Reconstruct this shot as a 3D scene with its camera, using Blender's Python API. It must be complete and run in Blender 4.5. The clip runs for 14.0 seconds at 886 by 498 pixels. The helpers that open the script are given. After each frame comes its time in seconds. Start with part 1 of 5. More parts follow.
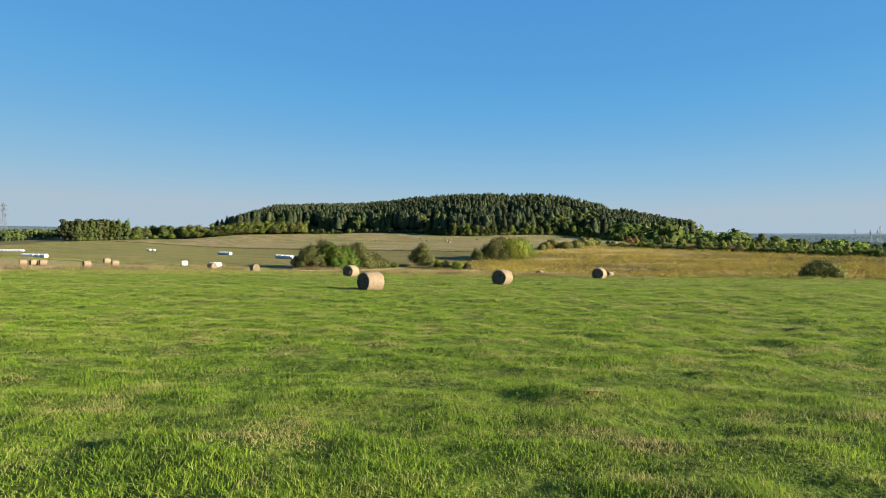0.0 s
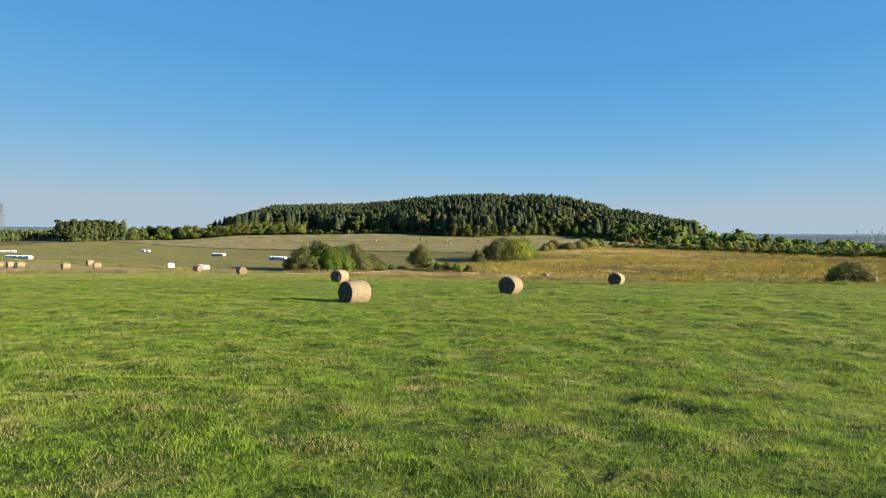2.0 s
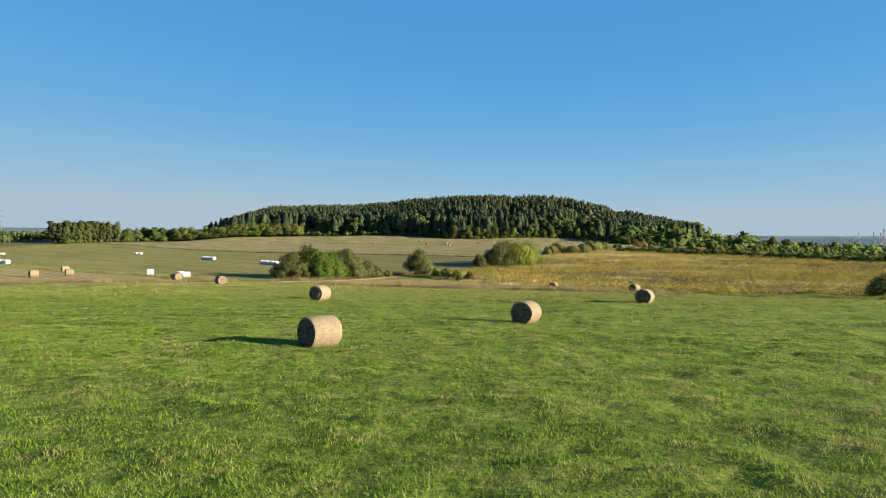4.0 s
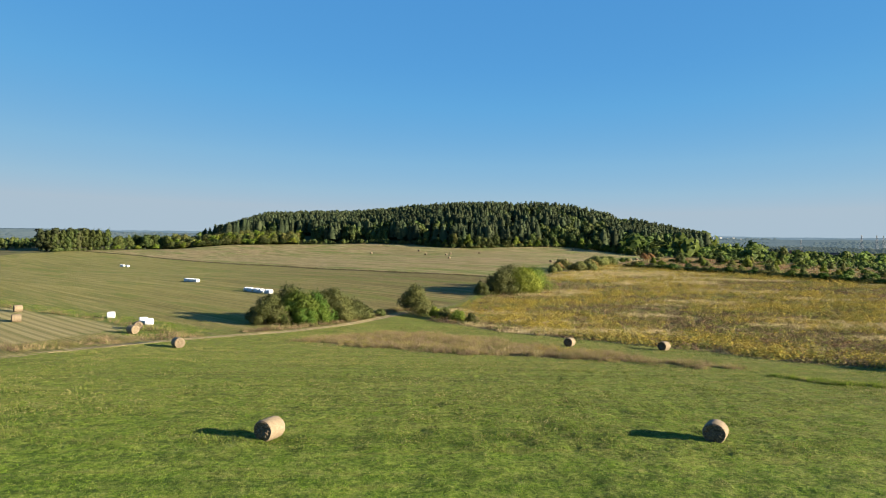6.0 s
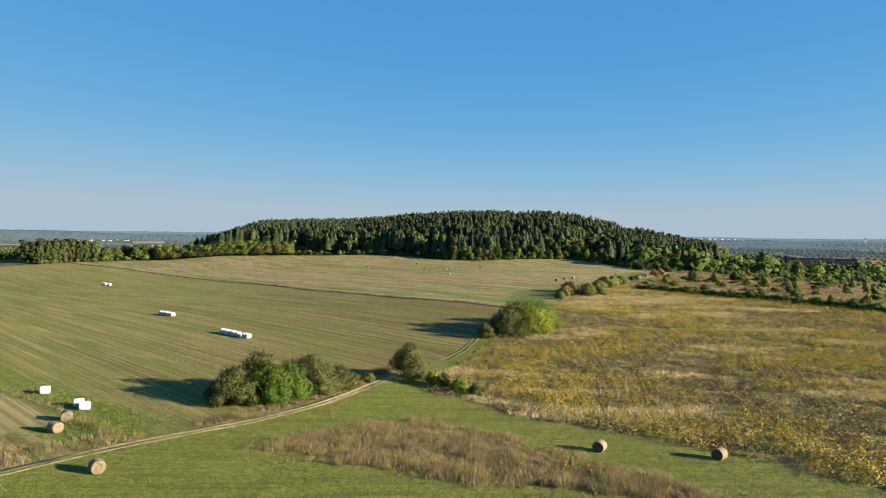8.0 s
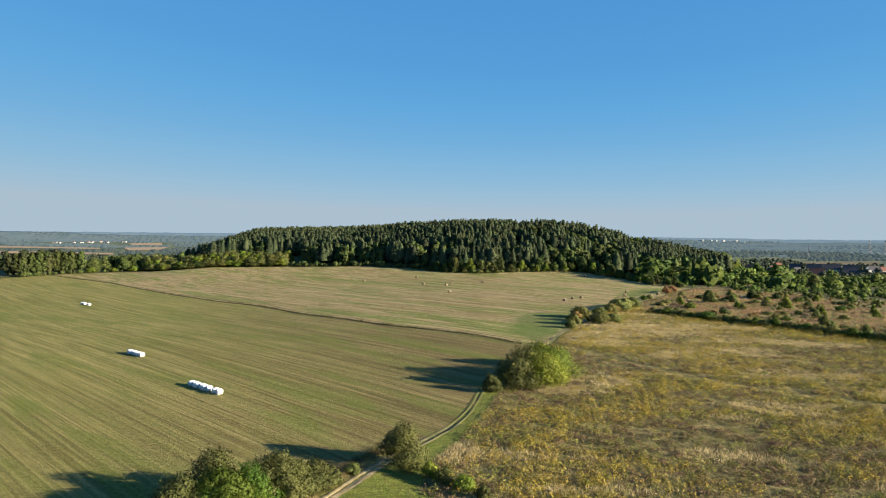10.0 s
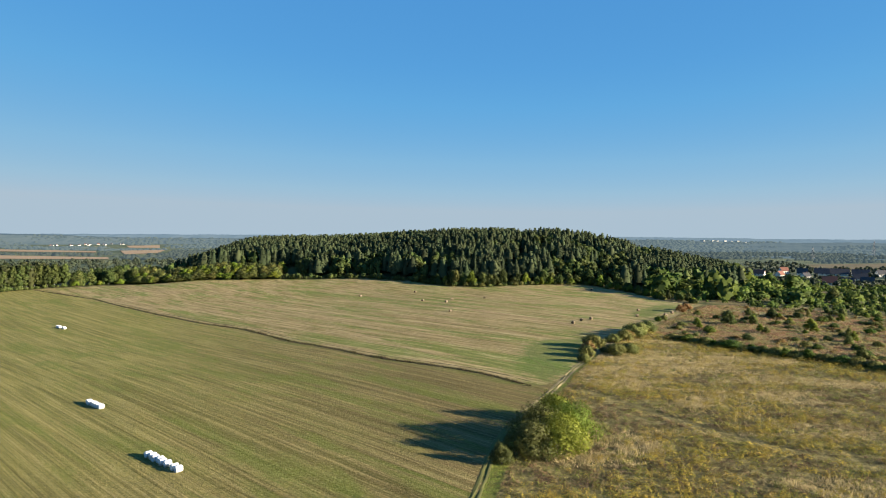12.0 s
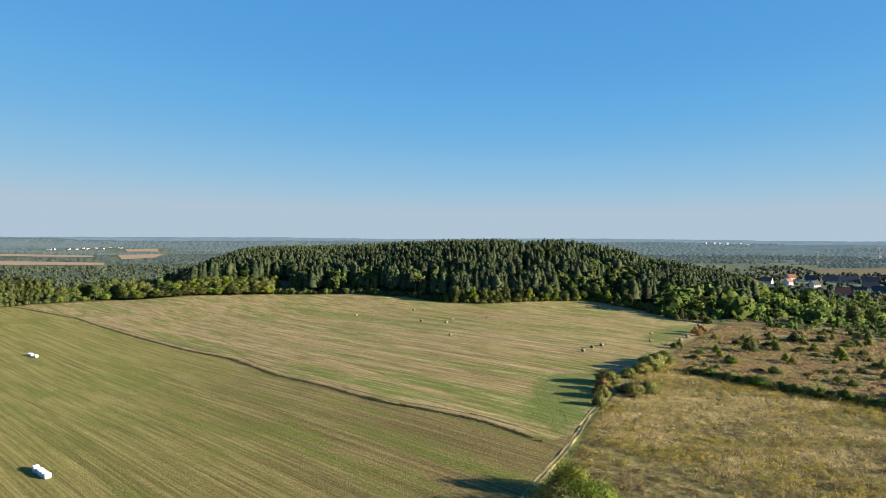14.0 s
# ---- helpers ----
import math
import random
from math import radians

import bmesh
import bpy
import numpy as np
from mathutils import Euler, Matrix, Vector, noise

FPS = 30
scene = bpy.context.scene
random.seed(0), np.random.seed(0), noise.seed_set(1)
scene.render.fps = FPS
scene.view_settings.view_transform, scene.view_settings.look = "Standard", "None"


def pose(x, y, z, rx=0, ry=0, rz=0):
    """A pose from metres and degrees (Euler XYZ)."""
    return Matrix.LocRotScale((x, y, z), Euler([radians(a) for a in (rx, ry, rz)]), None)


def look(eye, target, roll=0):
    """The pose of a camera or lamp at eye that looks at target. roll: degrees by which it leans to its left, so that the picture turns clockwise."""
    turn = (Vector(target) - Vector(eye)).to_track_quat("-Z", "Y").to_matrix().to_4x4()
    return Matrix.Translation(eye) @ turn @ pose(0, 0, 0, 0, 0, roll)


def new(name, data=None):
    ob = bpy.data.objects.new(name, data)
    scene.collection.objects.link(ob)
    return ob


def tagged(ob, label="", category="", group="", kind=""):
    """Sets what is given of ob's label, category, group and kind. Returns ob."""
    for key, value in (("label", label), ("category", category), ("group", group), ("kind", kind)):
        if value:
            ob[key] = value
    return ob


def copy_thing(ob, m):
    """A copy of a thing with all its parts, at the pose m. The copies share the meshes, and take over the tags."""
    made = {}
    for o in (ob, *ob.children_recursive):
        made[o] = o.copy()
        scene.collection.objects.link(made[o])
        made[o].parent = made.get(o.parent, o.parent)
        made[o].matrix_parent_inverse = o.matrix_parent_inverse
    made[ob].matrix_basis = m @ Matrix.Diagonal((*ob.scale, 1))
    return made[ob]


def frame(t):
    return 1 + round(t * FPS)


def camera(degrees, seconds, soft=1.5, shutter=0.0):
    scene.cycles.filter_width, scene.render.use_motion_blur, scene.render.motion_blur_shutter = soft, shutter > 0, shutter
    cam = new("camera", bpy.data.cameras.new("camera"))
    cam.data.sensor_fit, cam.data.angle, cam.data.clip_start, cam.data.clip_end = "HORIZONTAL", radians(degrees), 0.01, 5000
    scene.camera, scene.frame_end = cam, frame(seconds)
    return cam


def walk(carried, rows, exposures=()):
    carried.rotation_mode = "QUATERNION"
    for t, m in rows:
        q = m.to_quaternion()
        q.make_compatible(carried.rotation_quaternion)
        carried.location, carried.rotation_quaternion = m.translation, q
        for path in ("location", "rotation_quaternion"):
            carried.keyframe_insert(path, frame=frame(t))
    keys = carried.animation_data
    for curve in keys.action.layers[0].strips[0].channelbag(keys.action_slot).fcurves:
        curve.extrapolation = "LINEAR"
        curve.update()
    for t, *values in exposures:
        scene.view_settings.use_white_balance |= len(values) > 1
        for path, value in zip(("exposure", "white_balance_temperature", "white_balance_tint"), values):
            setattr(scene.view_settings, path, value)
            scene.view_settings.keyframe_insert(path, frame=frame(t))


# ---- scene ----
cam = camera(71.5, 14.0, soft=1.0, shutter=0.04)
PATH = [
    (0, (-0.01, 1.285, 3.911), (-0.031, 3.285, 3.868), 0.3),
    (0.5, (-0.002, 2.757, 3.908), (-0.023, 4.756, 3.866), 0.3),
    (1, (-0.014, 4.393, 3.928), (-0.034, 6.392, 3.886), 0.3),
    (1.5, (0.022, 6.022, 3.918), (0.002, 8.021, 3.876), 0.3),
    (2, (-0.001, 7.774, 3.952), (-0.023, 9.774, 3.911), 0.3),
    (2.5, (-0.028, 9.637, 3.985), (-0.049, 11.636, 3.944), 0.3),
    (5, (0.022, 22.114, 6.949), (0.0, 24.114, 6.914), 0.4),
    (5.5, (0.002, 25.703, 8.98), (-0.02, 27.703, 8.944), 0.4),
    (6, (0.016, 29.52, 11.136), (-0.005, 31.519, 11.099), 0.5),
    (6.5, (0.074, 33.281, 13.265), (0.053, 35.281, 13.229), 0.4),
    (7, (0.094, 37.386, 15.249), (0.072, 39.386, 15.213), 0.4),
    (7.5, (0.02, 41.825, 17.294), (-0.002, 43.825, 17.257), 0.4),
    (8, (-0.054, 46.393, 19.515), (-0.075, 48.393, 19.477), 0.5),
    (8.5, (-0.162, 50.855, 21.613), (-0.183, 52.854, 21.574), 0.5),
    (9, (-0.137, 55.376, 23.448), (-0.158, 57.375, 23.41), 0.5),
    (11.5, (-0.839, 78.245, 33.349), (-0.858, 80.245, 33.309), 0.4),
    (12, (-0.729, 83.134, 35.145), (-0.749, 85.133, 35.105), 0.3),
    (12.5, (-0.514, 87.87, 37.35), (-0.535, 89.869, 37.311), 0.3),
    (13, (-0.403, 92.419, 39.51), (-0.426, 94.419, 39.471), 0.2),
    (13.5, (-0.488, 96.817, 41.442), (-0.509, 98.817, 41.403), 0.2),
    (14, (-0.707, 101.453, 42.999), (-0.728, 103.452, 42.963), 0.2),
]
walk(cam, [(t, look(eye, target, roll)) for t, eye, target, roll in PATH], exposures=[(0, 2.00), (8, 1.98), (11.5, 1.98), (12.5, 2.04), (14, 2.06)])

# ---- light ----
SUN_EL, SUN_AZ = radians(13.8), radians(107)          # azimuth from +y towards +x
world = bpy.data.worlds.new("sky")
scene.world = world
world.use_nodes = True
wt = world.node_tree
sky = wt.nodes.new("ShaderNodeTexSky")
sky.sky_type, sky.sun_disc = "NISHITA", False
sky.sun_elevation, sky.sun_rotation = SUN_EL, SUN_AZ
sky.air_density, sky.dust_density, sky.ozone_density = 0.7, 0.0, 5.0
soft = wt.nodes.new("ShaderNodeGamma")
soft.inputs[1].default_value = 0.5
rich = wt.nodes.new("ShaderNodeHueSaturation")
rich.inputs["Saturation"].default_value = 1.5
wt.links.new(sky.outputs[0], soft.inputs[0])
wt.links.new(soft.outputs[0], rich.inputs["Color"])
red = wt.nodes.new("ShaderNodeSeparateColor")
wt.links.new(rich.outputs[0], red.inputs[0])
share = wt.nodes.new("ShaderNodeMath")
share.operation = "DIVIDE"
share.inputs[1].default_value = 1.2
wt.links.new(red.outputs[0], share.inputs[0])
haze = wt.nodes.new("ShaderNodeValToRGB")          # from deep blue overhead to the grey haze of the horizon
SKY_TINTS = ((0.04, (0.05, 0.24, 0.68)), (0.125, (0.10, 0.39, 0.87)), (0.187, (0.13, 0.462, 0.935)), (0.233, (0.163, 0.522, 0.965)), (0.40, (0.302, 0.63, 0.945)), (0.62, (0.43, 0.69, 0.90)), (0.88, (0.545, 0.70, 0.835)))
while len(haze.color_ramp.elements) < len(SKY_TINTS):
    haze.color_ramp.elements.new(0.5)
for e, (at, tint) in zip(haze.color_ramp.elements, SKY_TINTS):
    e.position, e.color = at, (*tint, 1)
wt.links.new(share.outputs[0], haze.inputs[0])
wt.links.new(haze.outputs[0], wt.nodes["Background"].inputs[0])
wt.nodes["Background"].inputs[1].default_value = 0.190
sun = new("sun", bpy.data.lights.new("sun", "SUN"))
sun.data.energy, sun.data.angle, sun.data.color = 5.0, radians(0.53), (1.0, 0.86, 0.66)
sun_way = Vector((math.sin(SUN_AZ) * math.cos(SUN_EL), math.cos(SUN_AZ) * math.cos(SUN_EL), math.sin(SUN_EL)))
sun.matrix_world = look(sun_way * 200, (0, 0, 0))
scene.view_settings.exposure = 1.98


# ---- materials ----
class Nodes:
    """A small wrapper round a material's node tree."""

    def __init__(self, name):
        self.m = bpy.data.materials.new(name)
        self.m.use_nodes = True
        self.t = self.m.node_tree
        self.bsdf = self.t.nodes["Principled BSDF"]
        self.out = self.t.nodes["Material Output"]

    def node(self, kind, **ins):
        n = self.t.nodes.new(kind)
        for k, v in ins.items():
            self.put(n.inputs[k.replace("_", " ")], v)
        return n

    def put(self, socket, v):
        if isinstance(v, bpy.types.NodeSocket):
            self.t.links.new(v, socket)
        else:
            socket.default_value = v

    def position(self, sx=1.0, sy=1.0, sz=1.0, turn=0.0):
        g = self.node("ShaderNodeNewGeometry")
        n = self.node("ShaderNodeMapping", Vector=g.outputs["Position"], Rotation=(0, 0, turn), Scale=(sx, sy, sz))
        n.vector_type = "POINT"
        if turn:
            a = self.node("ShaderNodeMapping", Vector=g.outputs["Position"], Rotation=(0, 0, turn))
            self.put(n.inputs["Vector"], a.outputs[0])
            n.inputs["Rotation"].default_value = (0, 0, 0)
        return n.outputs[0]

    def local(self, s=1.0):
        c = self.node("ShaderNodeTexCoord")
        return self.node("ShaderNodeMapping", Vector=c.outputs["Object"], Scale=(s, s, s)).outputs[0]

    def noise(self, vec, scale, detail=4.0, rough=0.55, warp=0.0):
        return self.node("ShaderNodeTexNoise", Vector=vec, Scale=scale, Detail=detail, Roughness=rough, Distortion=warp).outputs[0]

    def ramp(self, fac, stops):
        n = self.node("ShaderNodeValToRGB", Fac=fac)
        e = n.color_ramp.elements
        while len(e) < len(stops):
            e.new(0.5)
        for k, (at, c) in enumerate(stops):
            e[k].position, e[k].color = at, (*c, 1) if len(c) == 3 else c
        return n.outputs[0]

    def grey(self, fac, lo, hi):
        return self.node("ShaderNodeMapRange", Value=fac, From_Min=lo, From_Max=hi).outputs[0]

    def mix(self, fac, a, b, how="MIX"):
        n = self.t.nodes.new("ShaderNodeMix")
        n.data_type, n.blend_type = "RGBA", how
        for k, v in ((0, fac), (6, a), (7, b)):
            if k > 0 and not isinstance(v, bpy.types.NodeSocket):
                v = (*v, 1)
            self.put(n.inputs[k], v)
        return n.outputs[2]

    def math(self, op, a, b=0.0):
        n = self.t.nodes.new("ShaderNodeMath")
        n.operation = op
        self.put(n.inputs[0], a), self.put(n.inputs[1], b)
        return n.outputs[0]

    def attribute(self, name):
        n = self.node("ShaderNodeAttribute")
        n.attribute_name = name
        return n.outputs["Fac"]

    def island(self):
        return self.node("ShaderNodeNewGeometry").outputs["Random Per Island"]

    def chance(self):
        return self.node("ShaderNodeObjectInfo").outputs["Random"]

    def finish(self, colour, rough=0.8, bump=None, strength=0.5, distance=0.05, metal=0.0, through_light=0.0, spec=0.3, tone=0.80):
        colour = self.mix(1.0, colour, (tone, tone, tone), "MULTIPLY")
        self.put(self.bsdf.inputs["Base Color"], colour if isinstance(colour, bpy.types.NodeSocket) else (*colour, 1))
        self.put(self.bsdf.inputs["Roughness"], rough)
        self.bsdf.inputs["Metallic"].default_value = metal
        self.bsdf.inputs["Specular IOR Level"].default_value = spec
        if bump is not None:
            b = self.node("ShaderNodeBump", Height=bump, Strength=strength, Distance=distance)
            self.put(self.bsdf.inputs["Normal"], b.outputs[0])
        if through_light:
            tr = self.node("ShaderNodeBsdfTranslucent")
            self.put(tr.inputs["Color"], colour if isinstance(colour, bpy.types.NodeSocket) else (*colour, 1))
            mx = self.node("ShaderNodeMixShader", Fac=through_light)
            self.t.links.new(self.bsdf.outputs[0], mx.inputs[1])
            self.t.links.new(tr.outputs[0], mx.inputs[2])
            self.t.links.new(mx.outputs[0], self.out.inputs[0])
        return self.m


def leafy(name, dark, mid, light, scale=0.35, through_light=0.25, rough=0.6, crowns=0.0):
    """Foliage: hue by leaf, by clump and by plant; crowns: how far the trees of a joined wood differ."""
    n = Nodes(name)
    a = n.mix(0.35, n.ramp(n.island(), [(0.0, dark), (0.5, mid), (1.0, light)]), mid)
    b = n.noise(n.position(), scale, 3)
    c = n.mix(n.grey(b, 0.35, 0.65), a, n.mix(0.5, a, light))
    k = n.math("FRACT", n.math("ADD", n.attribute("plant"), n.chance())) if crowns else n.chance()
    wide = crowns or 0.35
    d = n.node("ShaderNodeHueSaturation", Color=c, Hue=n.math("ADD", n.math("MULTIPLY", n.math("FRACT", n.math("MULTIPLY", k, 7.3)), 0.040), 0.478),
               Value=n.math("ADD", n.math("MULTIPLY", k, wide), 1.0 - 0.55 * wide))
    return n.finish(d.outputs[0], rough, through_light=through_light, spec=0.12)


def ground_material():
    n = Nodes("field_ground")
    p = n.position()
    rows = n.position(1, 1, 1, radians(131.5))         # across the mowing rows: x, along them: y
    # green aftermath grass
    fine = n.noise(p, 9.0, 6, 0.7)
    mid = n.noise(p, 0.9, 5, 0.6)
    wide = n.noise(p, 0.09, 3, 0.5)
    tuft = n.noise(p, 3.4, 5, 0.72)
    grain = n.noise(p, 24.0, 4, 0.8)
    turf = n.math("ADD", n.math("MULTIPLY", tuft, 0.6), n.math("MULTIPLY", grain, 0.4))
    green = n.ramp(turf, [(0.38, (0.022, 0.049, 0.005)), (0.46, (0.081, 0.148, 0.011)), (0.55, (0.159, 0.236, 0.023)), (0.62, (0.291, 0.345, 0.067))])
    straw = n.ramp(turf, [(0.34, (0.0645, 0.0602, 0.0155)), (0.5, (0.206, 0.176, 0.0559)), (0.66, (0.361, 0.301, 0.129))])
    dry = n.math("ADD", n.math("MULTIPLY", n.grey(n.node("ShaderNodeSeparateXYZ", Vector=p).outputs[1], 10, 75), 0.40), 0.60)
    g = n.mix(n.math("MULTIPLY", n.math("MULTIPLY", dry, n.grey(mid, 0.38, 0.62)), n.math("ADD", n.math("MULTIPLY", n.grey(wide, 0.30, 0.64), 0.34), n.math("MULTIPLY", n.grey(n.node("ShaderNodeSeparateXYZ", Vector=p).outputs[0], -30, 50), 0.40))), green, straw)
    swathe = n.position(0.05, 0.6, 1.0, radians(-7))
    drift = n.noise(swathe, 1.0, 6, 0.7, 0.6)
    g = n.mix(n.math("MULTIPLY", n.grey(drift, 0.50, 0.60), 0.7), g, n.mix(0.65, g, (0.030, 0.055, 0.005)))
    g = n.mix(n.math("MULTIPLY", n.math("MULTIPLY", dry, n.grey(drift, 0.47, 0.36)), 0.7), g, n.mix(0.5, g, (0.26, 0.22, 0.06)))
    # nearest turf floor darkened: shade between the blades is painted in
    g = n.mix(n.grey(n.node("ShaderNodeSeparateXYZ", Vector=p).outputs[1], 40, 14), g, n.mix(0.12, g, (0.012, 0.022, 0.004)))
    clod = n.noise(p, 1.6, 6, 0.75)
    g = n.mix(n.math("MULTIPLY", n.grey(clod, 0.50, 0.62), 0.75), g, n.mix(0.6, g, (0.028, 0.052, 0.005)))
    g = n.mix(n.math("MULTIPLY", n.math("MULTIPLY", dry, n.grey(clod, 0.46, 0.36)), 0.7), g, n.mix(0.5, g, (0.36, 0.33, 0.10)))
    worn = n.math("MULTIPLY", n.grey(n.node("ShaderNodeSeparateXYZ", Vector=p).outputs[1], 55, 105), n.math("ADD", n.math("MULTIPLY", n.grey(clod, 0.42, 0.58), 0.65), 0.12))
    g = n.mix(worn, g, n.mix(0.7, g, (0.185, 0.150, 0.052)))
    # mown fields with rows
    stretch = n.node("ShaderNodeMapping", Vector=rows, Scale=(0.75, 0.012, 1.0)).outputs[0]
    band = n.noise(stretch, 1.0, 5, 0.65, 0.3)
    stretch2 = n.node("ShaderNodeMapping", Vector=rows, Scale=(1.7, 0.022, 1.0)).outputs[0]
    line = n.noise(stretch2, 1.0, 3, 0.6, 0.2)
    wave = n.node("ShaderNodeTexWave", Vector=rows, Scale=0.092, Distortion=2.2, Detail=3.0, Detail_Scale=0.12)
    swath = wave.outputs["Fac"]
    across = n.node("ShaderNodeSeparateXYZ", Vector=p)
    west = n.grey(n.math("ADD", n.math("ADD", across.outputs[0], n.math("MULTIPLY", n.math("SUBTRACT", across.outputs[1], 220.0), 0.25)), n.math("MULTIPLY", n.math("SUBTRACT", wide, 0.5), 60.0)), -5, -95)
    thin = n.noise(n.node("ShaderNodeMapping", Vector=rows, Scale=(3.4, 0.02, 1.0)).outputs[0], 1.0, 4, 0.7, 0.3)
    dull = n.ramp(band, [(0.36, (0.104, 0.082, 0.027)), (0.48, (0.149, 0.111, 0.043)), (0.62, (0.218, 0.162, 0.072))])
    fair = n.ramp(band, [(0.36, (0.159, 0.151, 0.036)), (0.48, (0.229, 0.209, 0.057)), (0.62, (0.318, 0.275, 0.089))])
    m = n.mix(west, dull, fair)
    m = n.mix(n.math("MULTIPLY", n.grey(line, 0.50, 0.62), 0.4), m, n.mix(0.72, m, (0.055, 0.058, 0.016)))
    m = n.mix(n.math("MULTIPLY", n.grey(line, 0.47, 0.37), 0.4), m, n.mix(0.5, m, (0.46, 0.38, 0.18)))
    m = n.mix(n.math("MULTIPLY", n.grey(swath, 0.35, 0.85), 0.18), m, (0.150, 0.160, 0.035))
    m = n.mix(n.math("MULTIPLY", n.grey(thin, 0.51, 0.60), 0.5), m, n.mix(0.7, m, (0.055, 0.052, 0.016)))
    m = n.mix(n.math("MULTIPLY", n.grey(thin, 0.47, 0.38), 0.4), m, n.mix(0.5, m, (0.50, 0.41, 0.20)))
    lush_band = n.noise(n.node("ShaderNodeMapping", Vector=rows, Scale=(0.13, 0.016, 1.0)).outputs[0], 1.0, 5, 0.65, 0.6)
    m = n.mix(n.math("MULTIPLY", n.grey(lush_band, 0.50, 0.62), 0.6), m, (0.115, 0.155, 0.022))
    speck = n.noise(p, 2.0, 7, 0.85)
    m = n.mix(n.math("MULTIPLY", n.grey(speck, 0.51, 0.59), 0.7), m, n.mix(0.7, m, (0.045, 0.050, 0.012)))
    m = n.mix(n.math("MULTIPLY", n.grey(speck, 0.46, 0.38), 0.55), m, n.mix(0.55, m, (0.47, 0.385, 0.19)))
    # meadow and rough soil between stalks
    w = n.ramp(n.noise(p, 0.5, 5, 0.65), [(0.3, (0.072, 0.065, 0.024)), (0.5, (0.162, 0.138, 0.054)), (0.7, (0.300, 0.246, 0.108))])
    # woodland floor and far land
    f = n.ramp(n.noise(p, 0.05, 7, 0.7), [(0.34, (0.040, 0.050, 0.022)), (0.46, (0.095, 0.100, 0.036)), (0.54, (0.150, 0.118, 0.060)), (0.66, (0.190, 0.175, 0.070))])
    ragged = n.math("SUBTRACT", n.noise(p, 0.35, 5, 0.7), 0.5)

    def edge(name, soft=0.9):
        return n.grey(n.math("ADD", n.attribute(name), n.math("MULTIPLY", ragged, soft)), 0.35, 0.65)

    c = n.mix(edge("mown"), g, m)
    up = n.ramp(n.noise(n.node("ShaderNodeMapping", Vector=rows, Scale=(0.45, 0.008, 1.0)).outputs[0], 1.0, 5, 0.65, 0.4),
                [(0.34, (0.180, 0.155, 0.050)), (0.46, (0.285, 0.221, 0.095)), (0.56, (0.366, 0.279, 0.140)), (0.68, (0.427, 0.329, 0.180))])
    streak = n.noise(n.node("ShaderNodeMapping", Vector=rows, Scale=(0.11, 0.010, 1.0)).outputs[0], 1.0, 5, 0.65, 0.5)
    up = n.mix(n.math("MULTIPLY", n.grey(streak, 0.49, 0.59), 0.75), up, (0.130, 0.185, 0.028))
    up = n.mix(n.math("MULTIPLY", n.grey(streak, 0.44, 0.36), 0.4), up, (0.250, 0.170, 0.090))
    fleck = n.noise(n.node("ShaderNodeMapping", Vector=rows, Scale=(1.5, 0.05, 1.0)).outputs[0], 1.0, 6, 0.8)
    up = n.mix(n.math("MULTIPLY", n.grey(fleck, 0.51, 0.57), 0.75), up, n.mix(0.75, up, (0.060, 0.062, 0.018)))
    up = n.mix(n.math("MULTIPLY", n.grey(fleck, 0.46, 0.40), 0.6), up, (0.52, 0.43, 0.24))
    grit = n.noise(n.node("ShaderNodeMapping", Vector=rows, Scale=(1.8, 0.5, 1.0)).outputs[0], 1.0, 6, 0.85)
    up = n.mix(n.math("MULTIPLY", n.grey(grit, 0.53, 0.59), 0.6), up, n.mix(0.75, up, (0.050, 0.055, 0.015)))
    c = n.mix(edge("upper"), c, up)
    c = n.mix(n.math("MULTIPLY", edge("stubble"), 0.8), c, n.ramp(n.math("ADD", n.math("MULTIPLY", swath, 0.15), n.math("MULTIPLY", thin, 0.9)), [(0.30, (0.22, 0.19, 0.07)), (0.5, (0.34, 0.28, 0.125)), (0.7, (0.44, 0.355, 0.18))]))
    drill = n.node("ShaderNodeTexWave", Vector=rows, Scale=0.19, Distortion=1.2, Detail=2.0, Detail_Scale=0.2).outputs["Fac"]
    c = n.mix(n.math("MULTIPLY", n.math("MULTIPLY", edge("stubble"), n.grey(drill, 0.55, 0.15)), 0.5), c, (0.10, 0.115, 0.028))
    c = n.mix(n.math("MULTIPLY", edge("lush", 1.5), 0.6), c, n.ramp(fine, [(0.3, (0.04, 0.085, 0.012)), (0.7, (0.11, 0.18, 0.03))]))
    c = n.mix(edge("distant", 0.5), c, f)
    c = n.mix(edge("rough"), c, w)
    far_land = n.ramp(n.noise(n.position(1, 0.45, 1), 0.006, 7, 0.65), [(0.35, (0.060, 0.083, 0.054)), (0.5, (0.099, 0.123, 0.075)), (0.60, (0.143, 0.158, 0.087)), (0.74, (0.240, 0.225, 0.128))])
    c = n.mix(edge("plain", 0.3), c, far_land)
    h = n.math("ADD", n.math("ADD", n.math("MULTIPLY", fine, 0.25), n.math("MULTIPLY", tuft, 0.8)), n.math("MULTIPLY", mid, 0.9))
    return n.finish(c, 0.9, h, 1.0, 0.30, spec=0.1)


